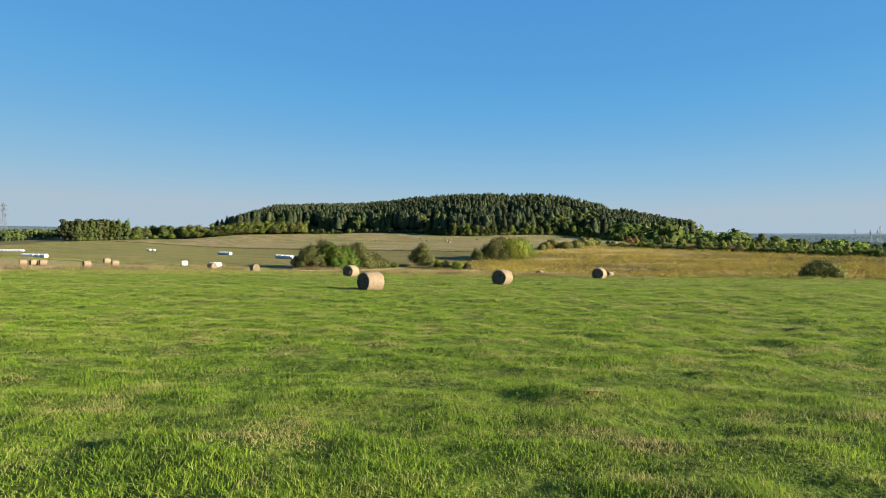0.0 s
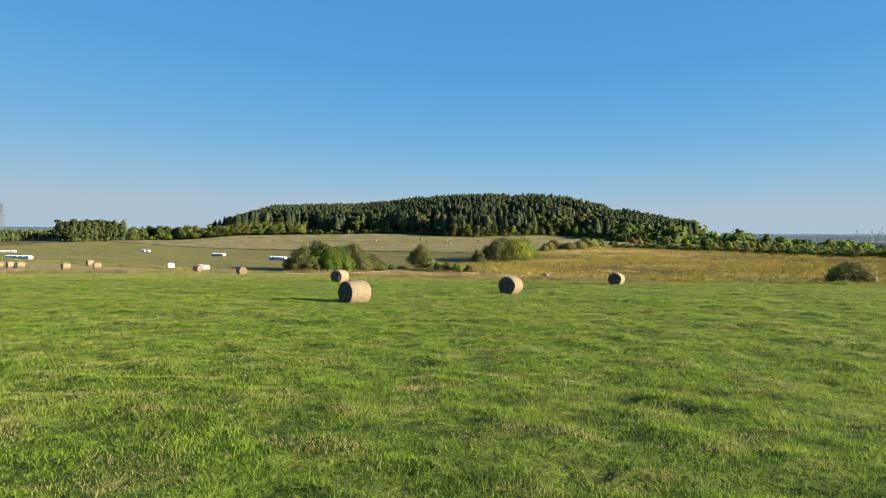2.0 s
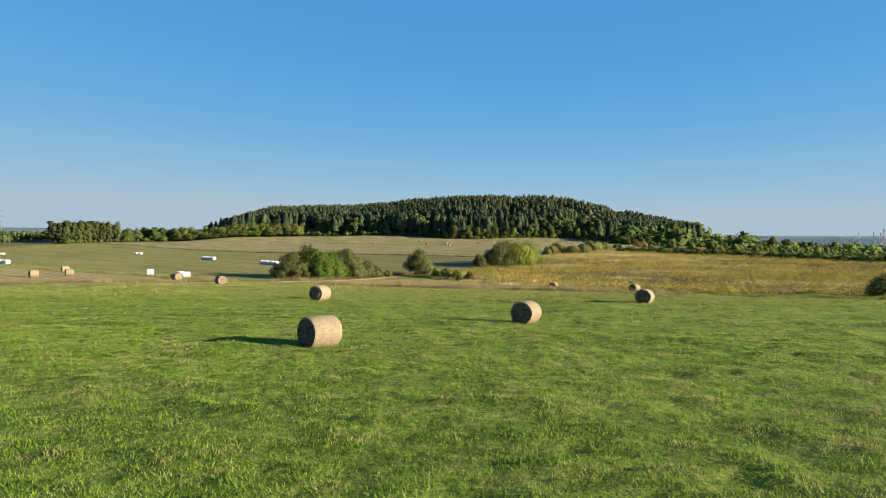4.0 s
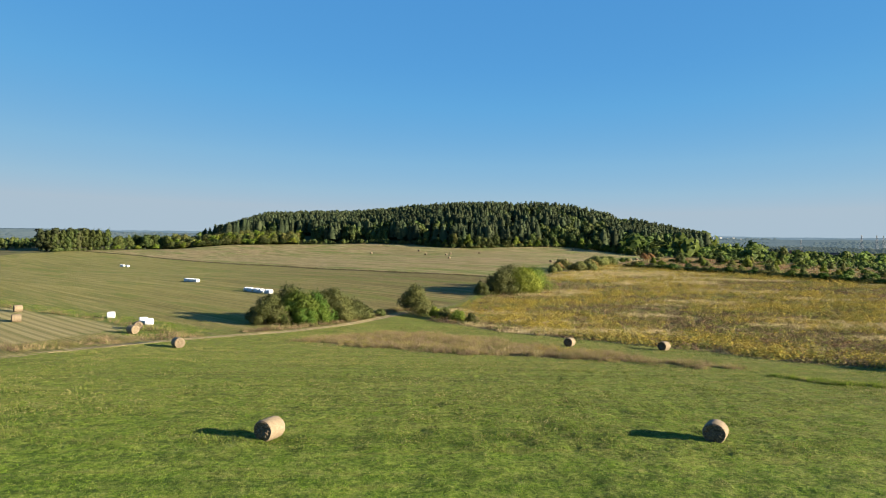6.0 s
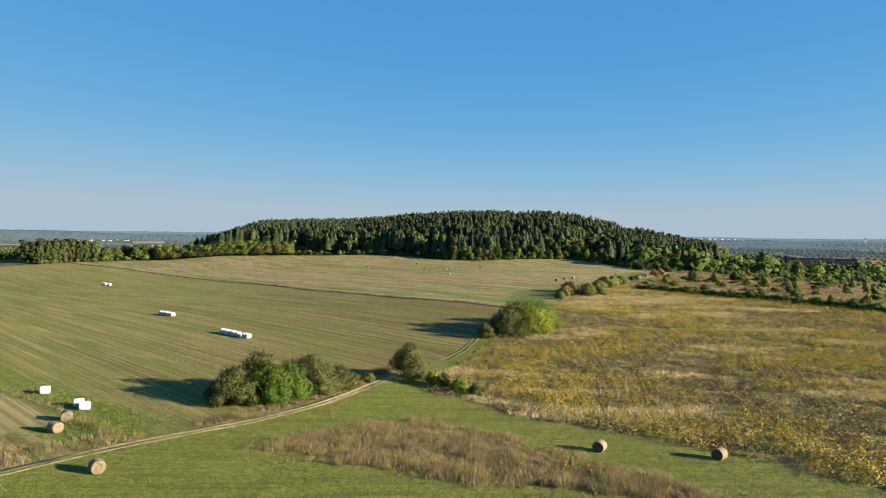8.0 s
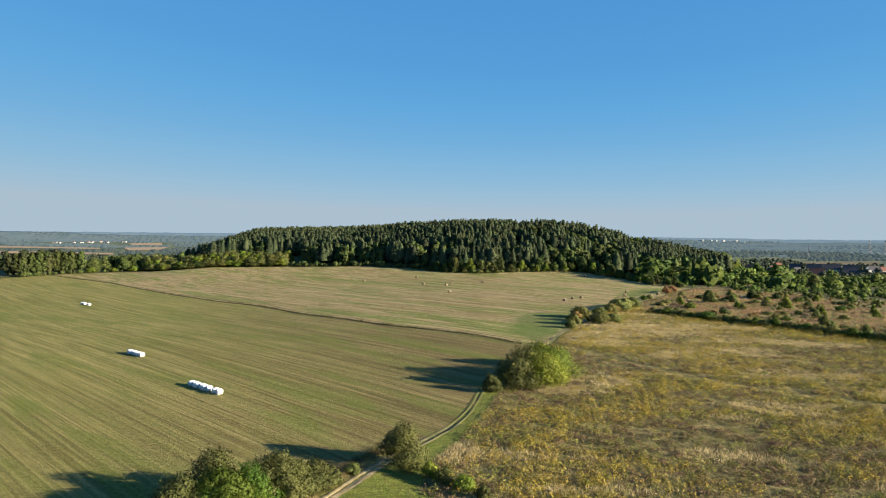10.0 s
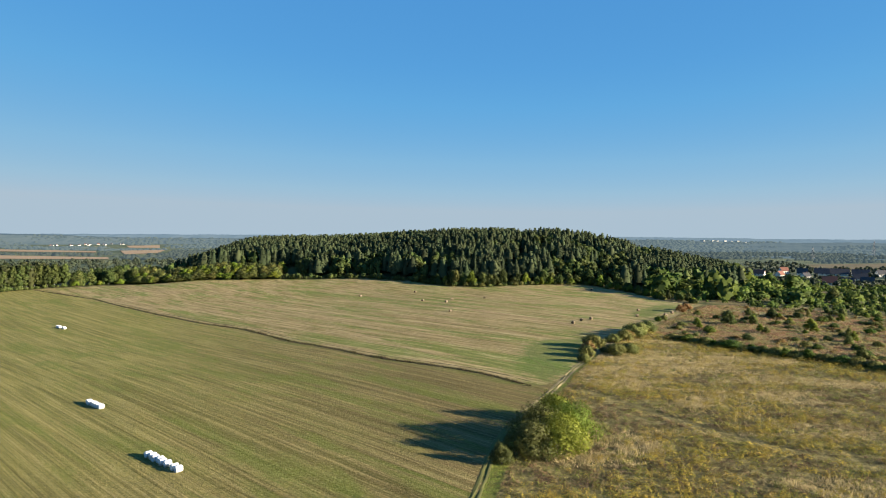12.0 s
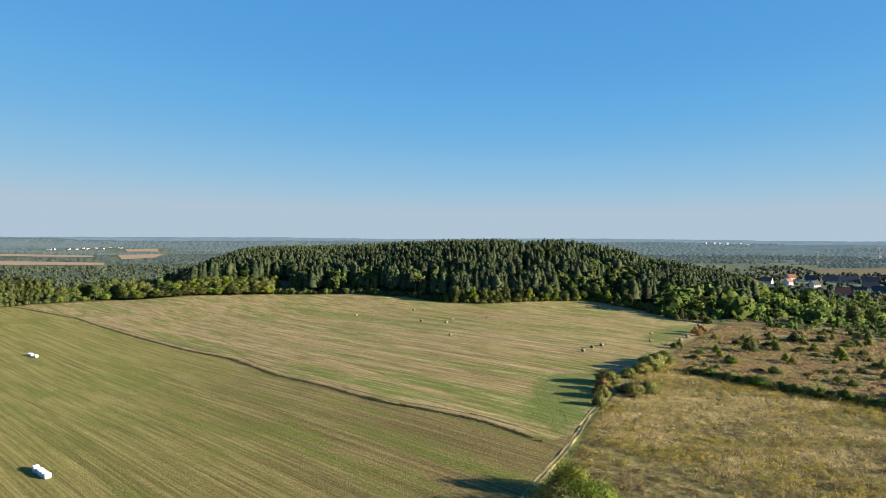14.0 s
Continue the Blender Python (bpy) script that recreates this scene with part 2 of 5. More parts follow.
# ---- the shape of the land ----
PROFILE_Y = (-400, -60, 0, 10, 20, 40, 65, 90, 112, 135, 170, 220, 273, 330, 377, 428, 500, 560, 640, 760, 900, 1400)
PROFILE_Z = (14.0, 4.6, 2.1, 1.62, 1.12, 0.45, -0.35, -1.7, -3.2, -3.8, -3.8, -3.1, -2.1, -0.9, 0.2, 1.5, 5.0, 6.0, 4.0, -7.0, -12.0, -15.0)
def sstep(v, a, b):
    t = np.clip((v - a) / (b - a), 0, 1)
    return t * t * (3 - 2 * t)
def hill_part(x, y):
    """A flat-topped wooded hill whose crest comes nearer on its eastern side."""
    back = sstep(-x, -20, 100)
    crest, slope = 560 + 90 * back, 55 + 55 * back
    return 22 * sstep(x, -228, -165) * (1 - sstep(x, 75, 230)) * np.exp(-(np.abs(y - crest) / np.where(y < crest, slope, 85)) ** 2.4)


def height(x, y):
    x, y = np.asarray(x, float), np.asarray(y, float)
    z = sum(np.interp(y + d, PROFILE_Y, PROFILE_Z) for d in (-10, -5, 0, 5, 10)) / 5
    z = z - 0.020 * 70 * np.tanh(x / 70) * np.exp(-((y - 135) / 60) ** 2)
    z = z - 5.5 * (1 - np.exp(-((x - 60) / 150) ** 2)) * sstep(y, 190, 340) * (1 - 0.6*sstep(y, 700, 1000))
    z = z + hill_part(x, y)
    z = z - 7 * sstep(x, 170, 420) * sstep(y, 120, 420) * (1 - sstep(y, 600, 900))
    far = np.hypot(x, y)
    z = z + sstep(far, 2600, 4500) * (34 - 20 * sstep(x, -500, 1500)) 
    return z


TRACK = ((-70, 45), (-50, 80), (-43, 95), (-39, 102.5), (-32, 112.5), (-26.8, 117), (-22.3, 122), (-18.6, 127.5), (-14.3, 136), (-10.5, 146), (-5, 156), (0, 164),
         (4, 176), (6, 188), (9, 200), (14, 214), (24, 233), (29, 244), (35, 259), (45, 278), (56, 296), (70, 318), (88, 345), (108, 375), (122, 396), (134, 412))
FOREST_EDGE = ((134, 412), (118, 427), (108, 455), (88, 477), (56, 474), (21, 468), (0, 473), (-24, 488), (-59, 505), (-117, 512), (-190, 511),
               (-238, 520), (-270, 492), (-290, 470), (-310, 423))
MOWN = TRACK + FOREST_EDGE[1:] + ((-700, 300), (-700, -200))
STUBBLE = ((-45, 118), (-56, 127), (-86, 146), (-160, 196), (-160, 70), (-62, 84), (-51, 100), (-48.5, 113))
CORNER = ((88, 356), (112, 388), (124, 402), (112, 408), (98, 392), (82, 368))
TURNING = ((18, 258), (22, 275), (24, 292), (34, 303), (48, 306), (52, 297), (42, 276), (33, 256), (26, 244))
VERGE = ((-34, 113), (-39, 109), (-48, 114), (-46, 119), (-40, 120))
LUSH = ((-38, 114), (-55, 127.5), (-86, 146), (-160, 196), (-160, 202), (-84, 150), (-52, 131), (-34, 119))
FIELD_LINE = ((-274, 484), (-210, 444), (-152, 392), (-109, 355), (-85, 338), (-59, 308), (-40, 292), (-27, 279), (-16, 270), (-6, 264), (3, 258), (10, 252), (20, 240))
UPPER = FIELD_LINE + TRACK[17:] + FOREST_EDGE[1:13]
MEADOW = ((-4, 139), (0, 136), (8, 127), (15, 123), (22, 119), (27, 115), (34, 110), (40, 101), (47, 96), (60, 90), (120, 72), (250, 40), (300, 180), (140, 236),
          (119, 268), (106, 278), (94, 288), (83, 302), (77, 322), (66, 312), (48, 280), (39, 262), (32, 246), (27, 232), (17, 212), (12, 198), (8, 180), (4, 166), (-2, 150))
WEEDS = ((-19, 110), (-16, 116), (-9, 120.5), (-4, 122), (0, 121), (7, 115), (11, 110), (16, 106.5), (22, 102), (28, 97), (30, 94), (26, 95), (21, 98),
         (11, 100), (3, 101), (-1, 103), (-8, 106), (-15, 108))
SCRUB = ((140, 236), (119, 268), (106, 278), (94, 288), (83, 302), (77, 322), (92, 346), (112, 376), (138, 410), (300, 380), (300, 180))


def inside(poly, x, y):
    """Signed distance to a polygon's edge, positive inside."""
    px, py = np.array(poly, float).T
    qx, qy = np.roll(px, -1), np.roll(py, -1)
    best, odd = np.full(x.shape, 1e18), np.zeros(x.shape, bool)
    for ax, ay, bx, by in zip(px, py, qx, qy):
        dx, dy = bx - ax, by - ay
        t = np.clip(((x - ax) * dx + (y - ay) * dy) / (dx * dx + dy * dy), 0, 1)
        best = np.minimum(best, (x - ax - t * dx) ** 2 + (y - ay - t * dy) ** 2)
        if ay != by:
            odd ^= ((ay > y) != (by > y)) & (x < (bx - ax) * (y - ay) / (by - ay) + ax)
    return np.where(odd, 1, -1) * np.sqrt(best)


def near_line(line, x, y):
    """Distance to an open line."""
    best = np.full(np.shape(x), 1e18)
    for (ax, ay), (bx, by) in zip(line, line[1:]):
        dx, dy = bx - ax, by - ay
        t = np.clip(((x - ax) * dx + (y - ay) * dy) / (dx * dx + dy * dy), 0, 1)
        best = np.minimum(best, (x - ax - t * dx) ** 2 + (y - ay - t * dy) ** 2)
    return np.sqrt(best)


def along(line, step):
    """Points at even steps on a smoothed line."""
    p = np.array(line, float)
    s = np.concatenate([[0], np.cumsum(np.hypot(*np.diff(p, axis=0).T))])
    u = np.arange(0, s[-1], step)
    out = np.stack([sum(np.interp(u + d, s, p[:, k]) for d in (-6, -3, 0, 3, 6)) / 5 for k in (0, 1)], 1)
    return out


def lattice(x, y, seed):
    """Smooth value noise from 0 to 1, one cell a metre."""
    x, y = np.asarray(x, float), np.asarray(y, float)
    i, j = np.floor(x).astype(np.int64), np.floor(y).astype(np.int64)
    u, v = x - i, y - j
    u, v = u * u * (3 - 2 * u), v * v * (3 - 2 * v)

    def at(a, b):
        k = (a * 374761393 + b * 668265263 + seed * 982451653) & 0x7FFFFFFF
        k = ((k ^ (k >> 13)) * 1274126177) & 0x7FFFFFFF
        return ((k ^ (k >> 16)) & 0xFFFF) / 65535.0
    return (at(i, j) * (1 - u) + at(i + 1, j) * u) * (1 - v) + (at(i, j + 1) * (1 - u) + at(i + 1, j + 1) * u) * v


def patchy(x, y, scale, seed=0):
    """Patches of about that many metres, from 0 to 1."""
    s = 0.6 * lattice(x * 1.6 / scale, y * 1.6 / scale, seed) + 0.4 * lattice(x * 3.7 / scale + 9, y * 3.7 / scale, seed + 50)
    return np.clip((s - 0.5) * 1.7 + 0.5, 0, 1)


def tussock(x, y):
    """Small humps of the unmown-over turf, in metres, fading out away from the near field."""
    near = (1 - sstep(y, 60, 120)) * (1 - sstep(np.abs(x), 45, 75))
    rows = 0.10 * patchy(0.35 * x, y + 0.16 * x, 2.2, 64) * patchy(x, y, 7, 65)
    return near * (0.11 * patchy(x, 1.3 * y, 1.2, 61) ** 2 + 0.05 * patchy(x, y, 0.8, 62) + 0.12 * patchy(x, y, 3.1, 63) + rows - 0.11)


def H(x, y):
    return float(height(x, y))


# ---- mesh helpers ----
def mesh(name, verts, faces, material, smooth=False, normals=None):
    """A mesh from arrays; faces all of one length."""
    v, f = np.asarray(verts, np.float32), np.asarray(faces, np.int32)
    me = bpy.data.meshes.new(name)
    me.vertices.add(len(v))
    me.vertices.foreach_set("co", v.ravel())
    k = f.shape[1]
    me.loops.add(f.size)
    me.loops.foreach_set("vertex_index", f.ravel())
    me.polygons.add(len(f))
    me.polygons.foreach_set("loop_start", np.arange(0, f.size, k, dtype=np.int32))
    me.polygons.foreach_set("use_smooth", np.full(len(f), smooth))
    me.update(calc_edges=True)
    if normals is not None:                        # soft foliage: leaves shade like the crown they cover
        me.polygons.foreach_set("use_smooth", np.full(len(f), True))
        me.attributes.new("custom_normal", "FLOAT_VECTOR", "POINT").data.foreach_set("vector", np.asarray(normals, np.float32).ravel())
    me.materials.append(material)
    return me


def thing(name, label, category, group="", kind="", at=None):
    ob = tagged(new(name), label, category, group, kind)
    if at is not None:
        ob.matrix_basis = at
    return ob


def part(name, me, parent, label=""):
    ob = new(name, me)
    ob.parent = parent
    return tagged(ob, label)


def from_bm(name, bm, material, smooth=False):
    me = bpy.data.meshes.new(name)
    if smooth:
        for f in bm.faces:
            f.smooth = True
    bm.to_mesh(me)
    bm.free()
    me.materials.append(material)
    return me


def tubes(lines, sides=6):
    """Tapered tubes: each line is a list of (x, y, z, radius). Returns verts and quads."""
    vs, fs, base = [], [], 0
    for line in lines:
        q = np.array(line, float)
        d = np.gradient(q[:, :3], axis=0)
        for k in range(len(q)):
            t = Vector(d[k].tolist()).normalized()
            a = t.orthogonal().normalized()
            b = t.cross(a)
            for s in range(sides):
                w = 2 * math.pi * s / sides
                vs.append(Vector(q[k, :3].tolist()) + float(q[k, 3]) * (math.cos(w) * a + math.sin(w) * b))
            if k:
                o = base + (k - 1) * sides
                for s in range(sides):
                    r = (s + 1) % sides
                    fs.append((o + s, o + r, o + sides + r, o + sides + s))
        base += len(q) * sides
    return np.array([tuple(v) for v in vs]), np.array(fs)


def leaves(rng, centres, normals, size, spread=0.5, long=1.5):
    """Small quads at the centres, leaning about the normals."""
    n = len(centres)
    nn = normals + rng.normal(0, spread, (n, 3))
    nn /= np.linalg.norm(nn, axis=1)[:, None] + 1e-9
    a = np.cross(nn, rng.normal(0, 1, (n, 3)))
    a /= np.linalg.norm(a, axis=1)[:, None] + 1e-9
    nn *= np.where((nn * normals).sum(1) < 0, -1, 1)[:, None]
    b = np.cross(nn, a)
    s = size * rng.uniform(0.6, 1.3, (n, 1))
    v = np.stack([centres - a * s * 0.5 * long, centres - b * s * 0.42 + nn * s * 0.1, centres + a * s * 0.5 * long, centres + b * s * 0.42 + nn * s * 0.1], 1)
    return v.reshape(-1, 3), np.arange(4 * n).reshape(-1, 4)


def leaf_normals(rng, ways, jitter=0.3):
    """Shading normals for leaves(): the ways, a little unsettled, one for each corner."""
    w = ways / (np.linalg.norm(ways, axis=1)[:, None] + 1e-9) + rng.normal(0, jitter, ways.shape)
    w /= np.linalg.norm(w, axis=1)[:, None] + 1e-9
    return np.repeat(w, 4, axis=0)


def shell(rng, lobes, n, depth=0.3):
    """Points in the outer shell of a group of lobes (x, y, z, rx, ry, rz), with outward ways."""
    lo = np.array(lobes, float)
    area = (lo[:, 3] * lo[:, 4] * lo[:, 5]) ** (2 / 3)
    pts, nor = np.zeros((0, 3)), np.zeros((0, 3))
    while len(pts) < n:
        k = rng.choice(len(lo), 2 * n, p=area / area.sum())
        d = rng.normal(0, 1, (2 * n, 3))
        d /= np.linalg.norm(d, axis=1)[:, None]
        r = 1 - depth * rng.random((2 * n, 1)) ** 1.5 + 0.11 * rng.normal(0, 1, (2 * n, 1))
        p = lo[k, :3] + d * r * lo[k, 3:]
        keep = p[:, 2] > 0.05
        for one in lo:
            keep &= (((p - one[:3]) / one[3:]) ** 2).sum(1) > 0.6 * (1 - depth) ** 2
        pts, nor = np.concatenate([pts, p[keep]]), np.concatenate([nor, d[keep]])
    return pts[:n], nor[:n]


# ---- ground ----
def spread_steps(near, step, far, grow):
    out = list(np.arange(0, near, step))
    while out[-1] < far:
        step *= grow
        out.append(out[-1] + step)
    return np.array(out)


FIELD = ground_material()
gx = spread_steps(20, 0.4, 4700, 1.05)
gx = np.concatenate([-gx[:0:-1], gx])
gy = np.concatenate([-spread_steps(8, 2, 2500, 1.12)[:0:-1], spread_steps(45, 0.36, 4700, 1.018)])
GX, GY = np.meshgrid(gx, gy)
GZ = height(GX, GY) + tussock(GX, GY)
nx, ny = len(gx), len(gy)


def on_ground(x, y):
    """Height of the ground sheet itself, humps included."""
    i, j = np.clip(np.searchsorted(gx, x) - 1, 0, nx - 2), np.clip(np.searchsorted(gy, y) - 1, 0, ny - 2)
    u, v = (x - gx[i]) / (gx[i + 1] - gx[i]), (y - gy[j]) / (gy[j + 1] - gy[j])
    return (GZ[j, i] * (1 - u) + GZ[j, i + 1] * u) * (1 - v) + (GZ[j + 1, i] * (1 - u) + GZ[j + 1, i + 1] * u) * v


idx = np.arange(nx * ny).reshape(ny, nx)
quads = np.stack([idx[:-1, :-1], idx[:-1, 1:], idx[1:, 1:], idx[1:, :-1]], -1).reshape(-1, 4)
ground_mesh = mesh("ground", np.stack([GX, GY, GZ], -1).reshape(-1, 3), quads, FIELD, True)
fx, fy = GX.ravel(), GY.ravel()
for key, value in (
        ("mown", inside(MOWN, fx, fy) / 2 + 0.5), ("upper", inside(UPPER, fx, fy) / 2 + 0.5), ("stubble", inside(STUBBLE, fx, fy) / 3 + 0.5),
        ("lush", np.maximum(np.maximum(inside(LUSH, fx, fy), inside(VERGE, fx, fy)), np.maximum(inside(CORNER, fx, fy), inside(TURNING, fx, fy))) / 12 + 0.5),
        ("rough", np.maximum(inside(MEADOW, fx, fy), np.maximum(inside(WEEDS, fx, fy), inside(SCRUB, fx, fy))) / 2 + 0.5),
        ("plain", (np.hypot(fx, fy) - 760) / 200 + 0.5),
        ("distant", np.maximum(np.where(fy > 330, -inside(MOWN, fx, fy), -50), np.hypot(fx, fy) - 560) / 6 + 0.5)):
    ground_mesh.attributes.new(key, "FLOAT", "POINT").data.foreach_set("value", np.clip(value, 0, 1).astype(np.float32))
tagged(new("ground", ground_mesh), "rolling farmland of green grass and mown hay fields", "ground", kind="structure")

# ---- dirt track ----
def soil_material():
    n = Nodes("sandy_soil")
    p = n.position()
    a = n.noise(p, 1.3, 5, 0.65)
    b = n.noise(p, 14.0, 4, 0.7)
    c = n.ramp(a, [(0.3, (0.14, 0.115, 0.050)), (0.5, (0.28, 0.225, 0.125)), (0.72, (0.42, 0.34, 0.20))])
    c = n.mix(n.math("MULTIPLY", n.grey(b, 0.4, 0.7), 0.35), c, (0.12, 0.10, 0.05))
    y = n.node("ShaderNodeSeparateXYZ", Vector=p).outputs[1]
    # middle stretch dark green: grass growth, with the shrubs' shade painted in
    c = n.mix(n.math("MULTIPLY", n.grey(n.math("ADD", n.math("MULTIPLY", n.noise(p, 0.5, 4, 0.7), 40.0), y), 166, 190), 0.9), c, n.mix(n.math("MULTIPLY", n.grey(y, 206, 224), 0.75), (0.10, 0.108, 0.032), c))
    return n.finish(c, 0.95, b, 0.6, 0.03, spec=0.1)


SOIL = soil_material()


def ribbon(line, step, across, lift, wobble, seed):
    """A strip draped on the land: across is a list of (offset, extra height)."""
    rng = np.random.default_rng(seed)
    p = along(line, step)
    d = np.gradient(p, axis=0)
    d /= np.linalg.norm(d, axis=1)[:, None]
    side = np.stack([d[:, 1], -d[:, 0]], 1)
    cols = []
    for off, up in across:
        jit = np.convolve(rng.normal(0, wobble, len(p) + 4), np.ones(5) / 2.2, "valid")
        q = p + side * (off + jit)[:, None]
        cols.append(np.column_stack([q, height(q[:, 0], q[:, 1]) + lift + up]))
    v = np.stack(cols, 1)
    n, k = v.shape[:2]
    i = np.arange(n * k).reshape(n, k)
    return v.reshape(-1, 3), np.stack([i[:-1, :-1], i[:-1, 1:], i[1:, 1:], i[1:, :-1]], -1).reshape(-1, 4)


track = thing("dirt_track", "sandy farm track with two worn wheel ruts", "track", kind="structure")
for off in (-0.52, 0.52):
    v, f = ribbon([(x + 0.8 * off, y - 0.6 * off) for x, y in TRACK], 1.0, [(-0.34, -0.05), (-0.17, 0.012), (0.0, 0.0), (0.17, 0.012), (0.34, -0.05)], 0.045, 0.08, int(off * 10) + 20)
    part("wheel_rut", mesh("wheel_rut", v, f, SOIL, True), track)

def strip_material(name, a, b):
    n = Nodes(name)
    w = n.noise(n.position(), 1.6, 6, 0.75)
    return n.finish(n.ramp(w, [(0.35, a), (0.65, b)]), 0.95, w, 0.8, 0.08, spec=0.1)


furrow = thing("field_furrow", "dark furrow with a pale straw strip between hay fields", "furrow", kind="structure")
v, f = ribbon(FIELD_LINE, 1.5, [(-0.75, -0.05), (0.0, 0.02), (0.75, -0.05)], 0.06, 0.18, 41)
part("furrow", mesh("furrow", v, f, strip_material("dark_earth", (0.035, 0.032, 0.015), (0.085, 0.075, 0.035)), True), furrow)
v, f = ribbon([(x + 2.3, y + 2.7) for x, y in FIELD_LINE], 1.5, [(-0.3, -0.05), (0.0, 0.012), (0.3, -0.05)], 0.05, 0.14, 43)
part("furrow", mesh("furrow", v, f, strip_material("brown_earth", (0.06, 0.055, 0.025), (0.15, 0.125, 0.06)), True), furrow)
v, f = ribbon([(x + 1.0, y + 1.2) for x, y in FIELD_LINE], 1.5, [(-0.55, -0.05), (0.0, 0.008), (0.55, -0.05)], 0.05, 0.22, 42)
part("straw_strip", mesh("straw_strip", v, f, strip_material("pale_straw", (0.15, 0.125, 0.055), (0.32, 0.26, 0.125)), True), furrow)

marks = thing("wheel_marks", "curved green wheel marks pressed into the hay field", "wheel marks", kind="structure")
PRESSED = strip_material("pressed_grass", (0.085, 0.11, 0.028), (0.17, 0.185, 0.06))
for turn_line in (((38, 299), (33, 298), (28, 291), (24.5, 281), (24.5, 272), (27.5, 262), (24, 249)), ((44, 288), (37, 292), (30, 290.5), (26.5, 283), (27, 272), (30.5, 264), (28.3, 252))):
    v, f = ribbon(turn_line, 0.8, [(-0.3, -0.05), (0.0, 0.015), (0.3, -0.05)], 0.05, 0.07, len(marks.children) + 60)
    part("wheel_mark", mesh("wheel_mark", v, f, PRESSED, True), marks)

BARE = strip_material("bare_wheel_line", (0.17, 0.105, 0.055), (0.30, 0.21, 0.12))
for shift in (0.0, 2.1):
    v, f = ribbon([(x + 0.6 * shift, y + 0.8 * shift) for x, y in ((-58, 450), (-44, 437.5), (-10.4, 403), (13.3, 377.6), (33, 353), (50, 334), (58, 325))], 1.5, [(-0.35, -0.05), (0.0, 0.012), (0.35, -0.05)], 0.05, 0.10, 70 + int(shift))
    part("wheel_mark", mesh("wheel_mark", v, f, BARE, True), marks)

# ---- grass, weeds and meadow plants ----
def grass_material(name, stops, patch, dry, scale=0.16, through_light=0.45):
    n = Nodes(name)
    c = n.ramp(n.island(), stops)
    w = n.noise(n.position(), scale, 4, 0.6)
    c = n.mix(n.math("MULTIPLY", n.grey(w, 0.48, 0.68), patch), c, dry)
    tuft = n.noise(n.position(), 1.7, 4, 0.65)
    c = n.mix(n.grey(tuft, 0.50, 0.68), c, n.mix(0.55, c, (0.25, 0.35, 0.03)))
    c = n.mix(n.grey(tuft, 0.48, 0.33), c, n.mix(0.75, c, (0.04, 0.085, 0.010)))
    straw = n.math("ADD", n.noise(n.position(1, 1.4, 1), 0.75, 5, 0.7), n.math("MULTIPLY", n.grey(n.node("ShaderNodeSeparateXYZ", Vector=n.position()).outputs[1], 20, 110), 0.035))
    c = n.mix(n.math("MULTIPLY", n.grey(straw, 0.52, 0.64), 0.85), c, (0.37, 0.315, 0.13))
    return n.finish(c, 0.6, through_light=through_light, spec=0.2)


GRASS = grass_material("fresh_grass", [(0.0, (0.074, 0.160, 0.008)), (0.5, (0.172, 0.302, 0.016)), (0.88, (0.240, 0.345, 0.032)), (0.95, (0.280, 0.300, 0.080)), (1.0, (0.380, 0.350, 0.14))],
                       0.22, (0.26, 0.275, 0.065))


def blades(rng, x, y, h, w, lean=0.45, nseg=1):
    """Bent grass blades; x, y, h, w are arrays."""
    n = len(x)
    a = rng.uniform(0, 2 * np.pi, n)
    b = rng.uniform(0, 2 * np.pi, n)
    z = on_ground(x, y) - 0.012
    sx, sy = np.cos(a) * w / 2, np.sin(a) * w / 2
    lx, ly = np.cos(b) * h * lean * rng.random(n), np.sin(b) * h * lean * rng.random(n)
    if nseg == 1:
        v = np.stack([np.stack([x - sx, y - sy, z], 1), np.stack([x + sx, y + sy, z], 1), np.stack([x + lx, y + ly, z + h], 1)], 1)
        return v.reshape(-1, 3), np.arange(3 * n).reshape(-1, 3)
    mx, my = x + 0.35 * lx, y + 0.35 * ly
    v = np.stack([np.stack([x - sx, y - sy, z], 1), np.stack([x + sx, y + sy, z], 1), np.stack([mx + 0.8 * sx, my + 0.8 * sy, z + 0.6 * h], 1),
                  np.stack([mx - 0.8 * sx, my - 0.8 * sy, z + 0.6 * h], 1), np.stack([x + lx * 1.3, y + ly * 1.3, z + h], 1)], 1).reshape(-1, 3)
    o = 5 * np.arange(n)[:, None]
    f = np.concatenate([o + (0, 1, 2), o + (0, 2, 3), o + (3, 2, 4)], 0)
    return v, f


def grow(name, label, category, material, seed, bands, keep, shape):
    rng = np.random.default_rng(seed)
    vs, fs, own, ways, base = [], [], [], [], 0
    for y0, y1, half0, half1, per in bands:
        n = int((y1 - y0) * (half0 + half1) * per)
        y = rng.uniform(y0, y1, n)
        x = rng.uniform(-1, 1, n) * np.interp(y, (y0, y1), (half0, half1))
        ok = keep(rng, x, y)
        v, f, *soft_way = shape(rng, x[ok], y[ok])
        ways += soft_way
        own.append(np.repeat(rng.random(ok.sum()), len(v) // max(1, ok.sum())))
        vs.append(v), fs.append(f + base)
        base += len(v)
    me = mesh(name, np.concatenate(vs), np.concatenate(fs), material, normals=np.concatenate(ways) if ways else None)
    me.attributes.new("plant", "FLOAT", "POINT").data.foreach_set("value", np.concatenate(own).astype(np.float32))
    return tagged(new(name, me), label, category, kind="stuff")


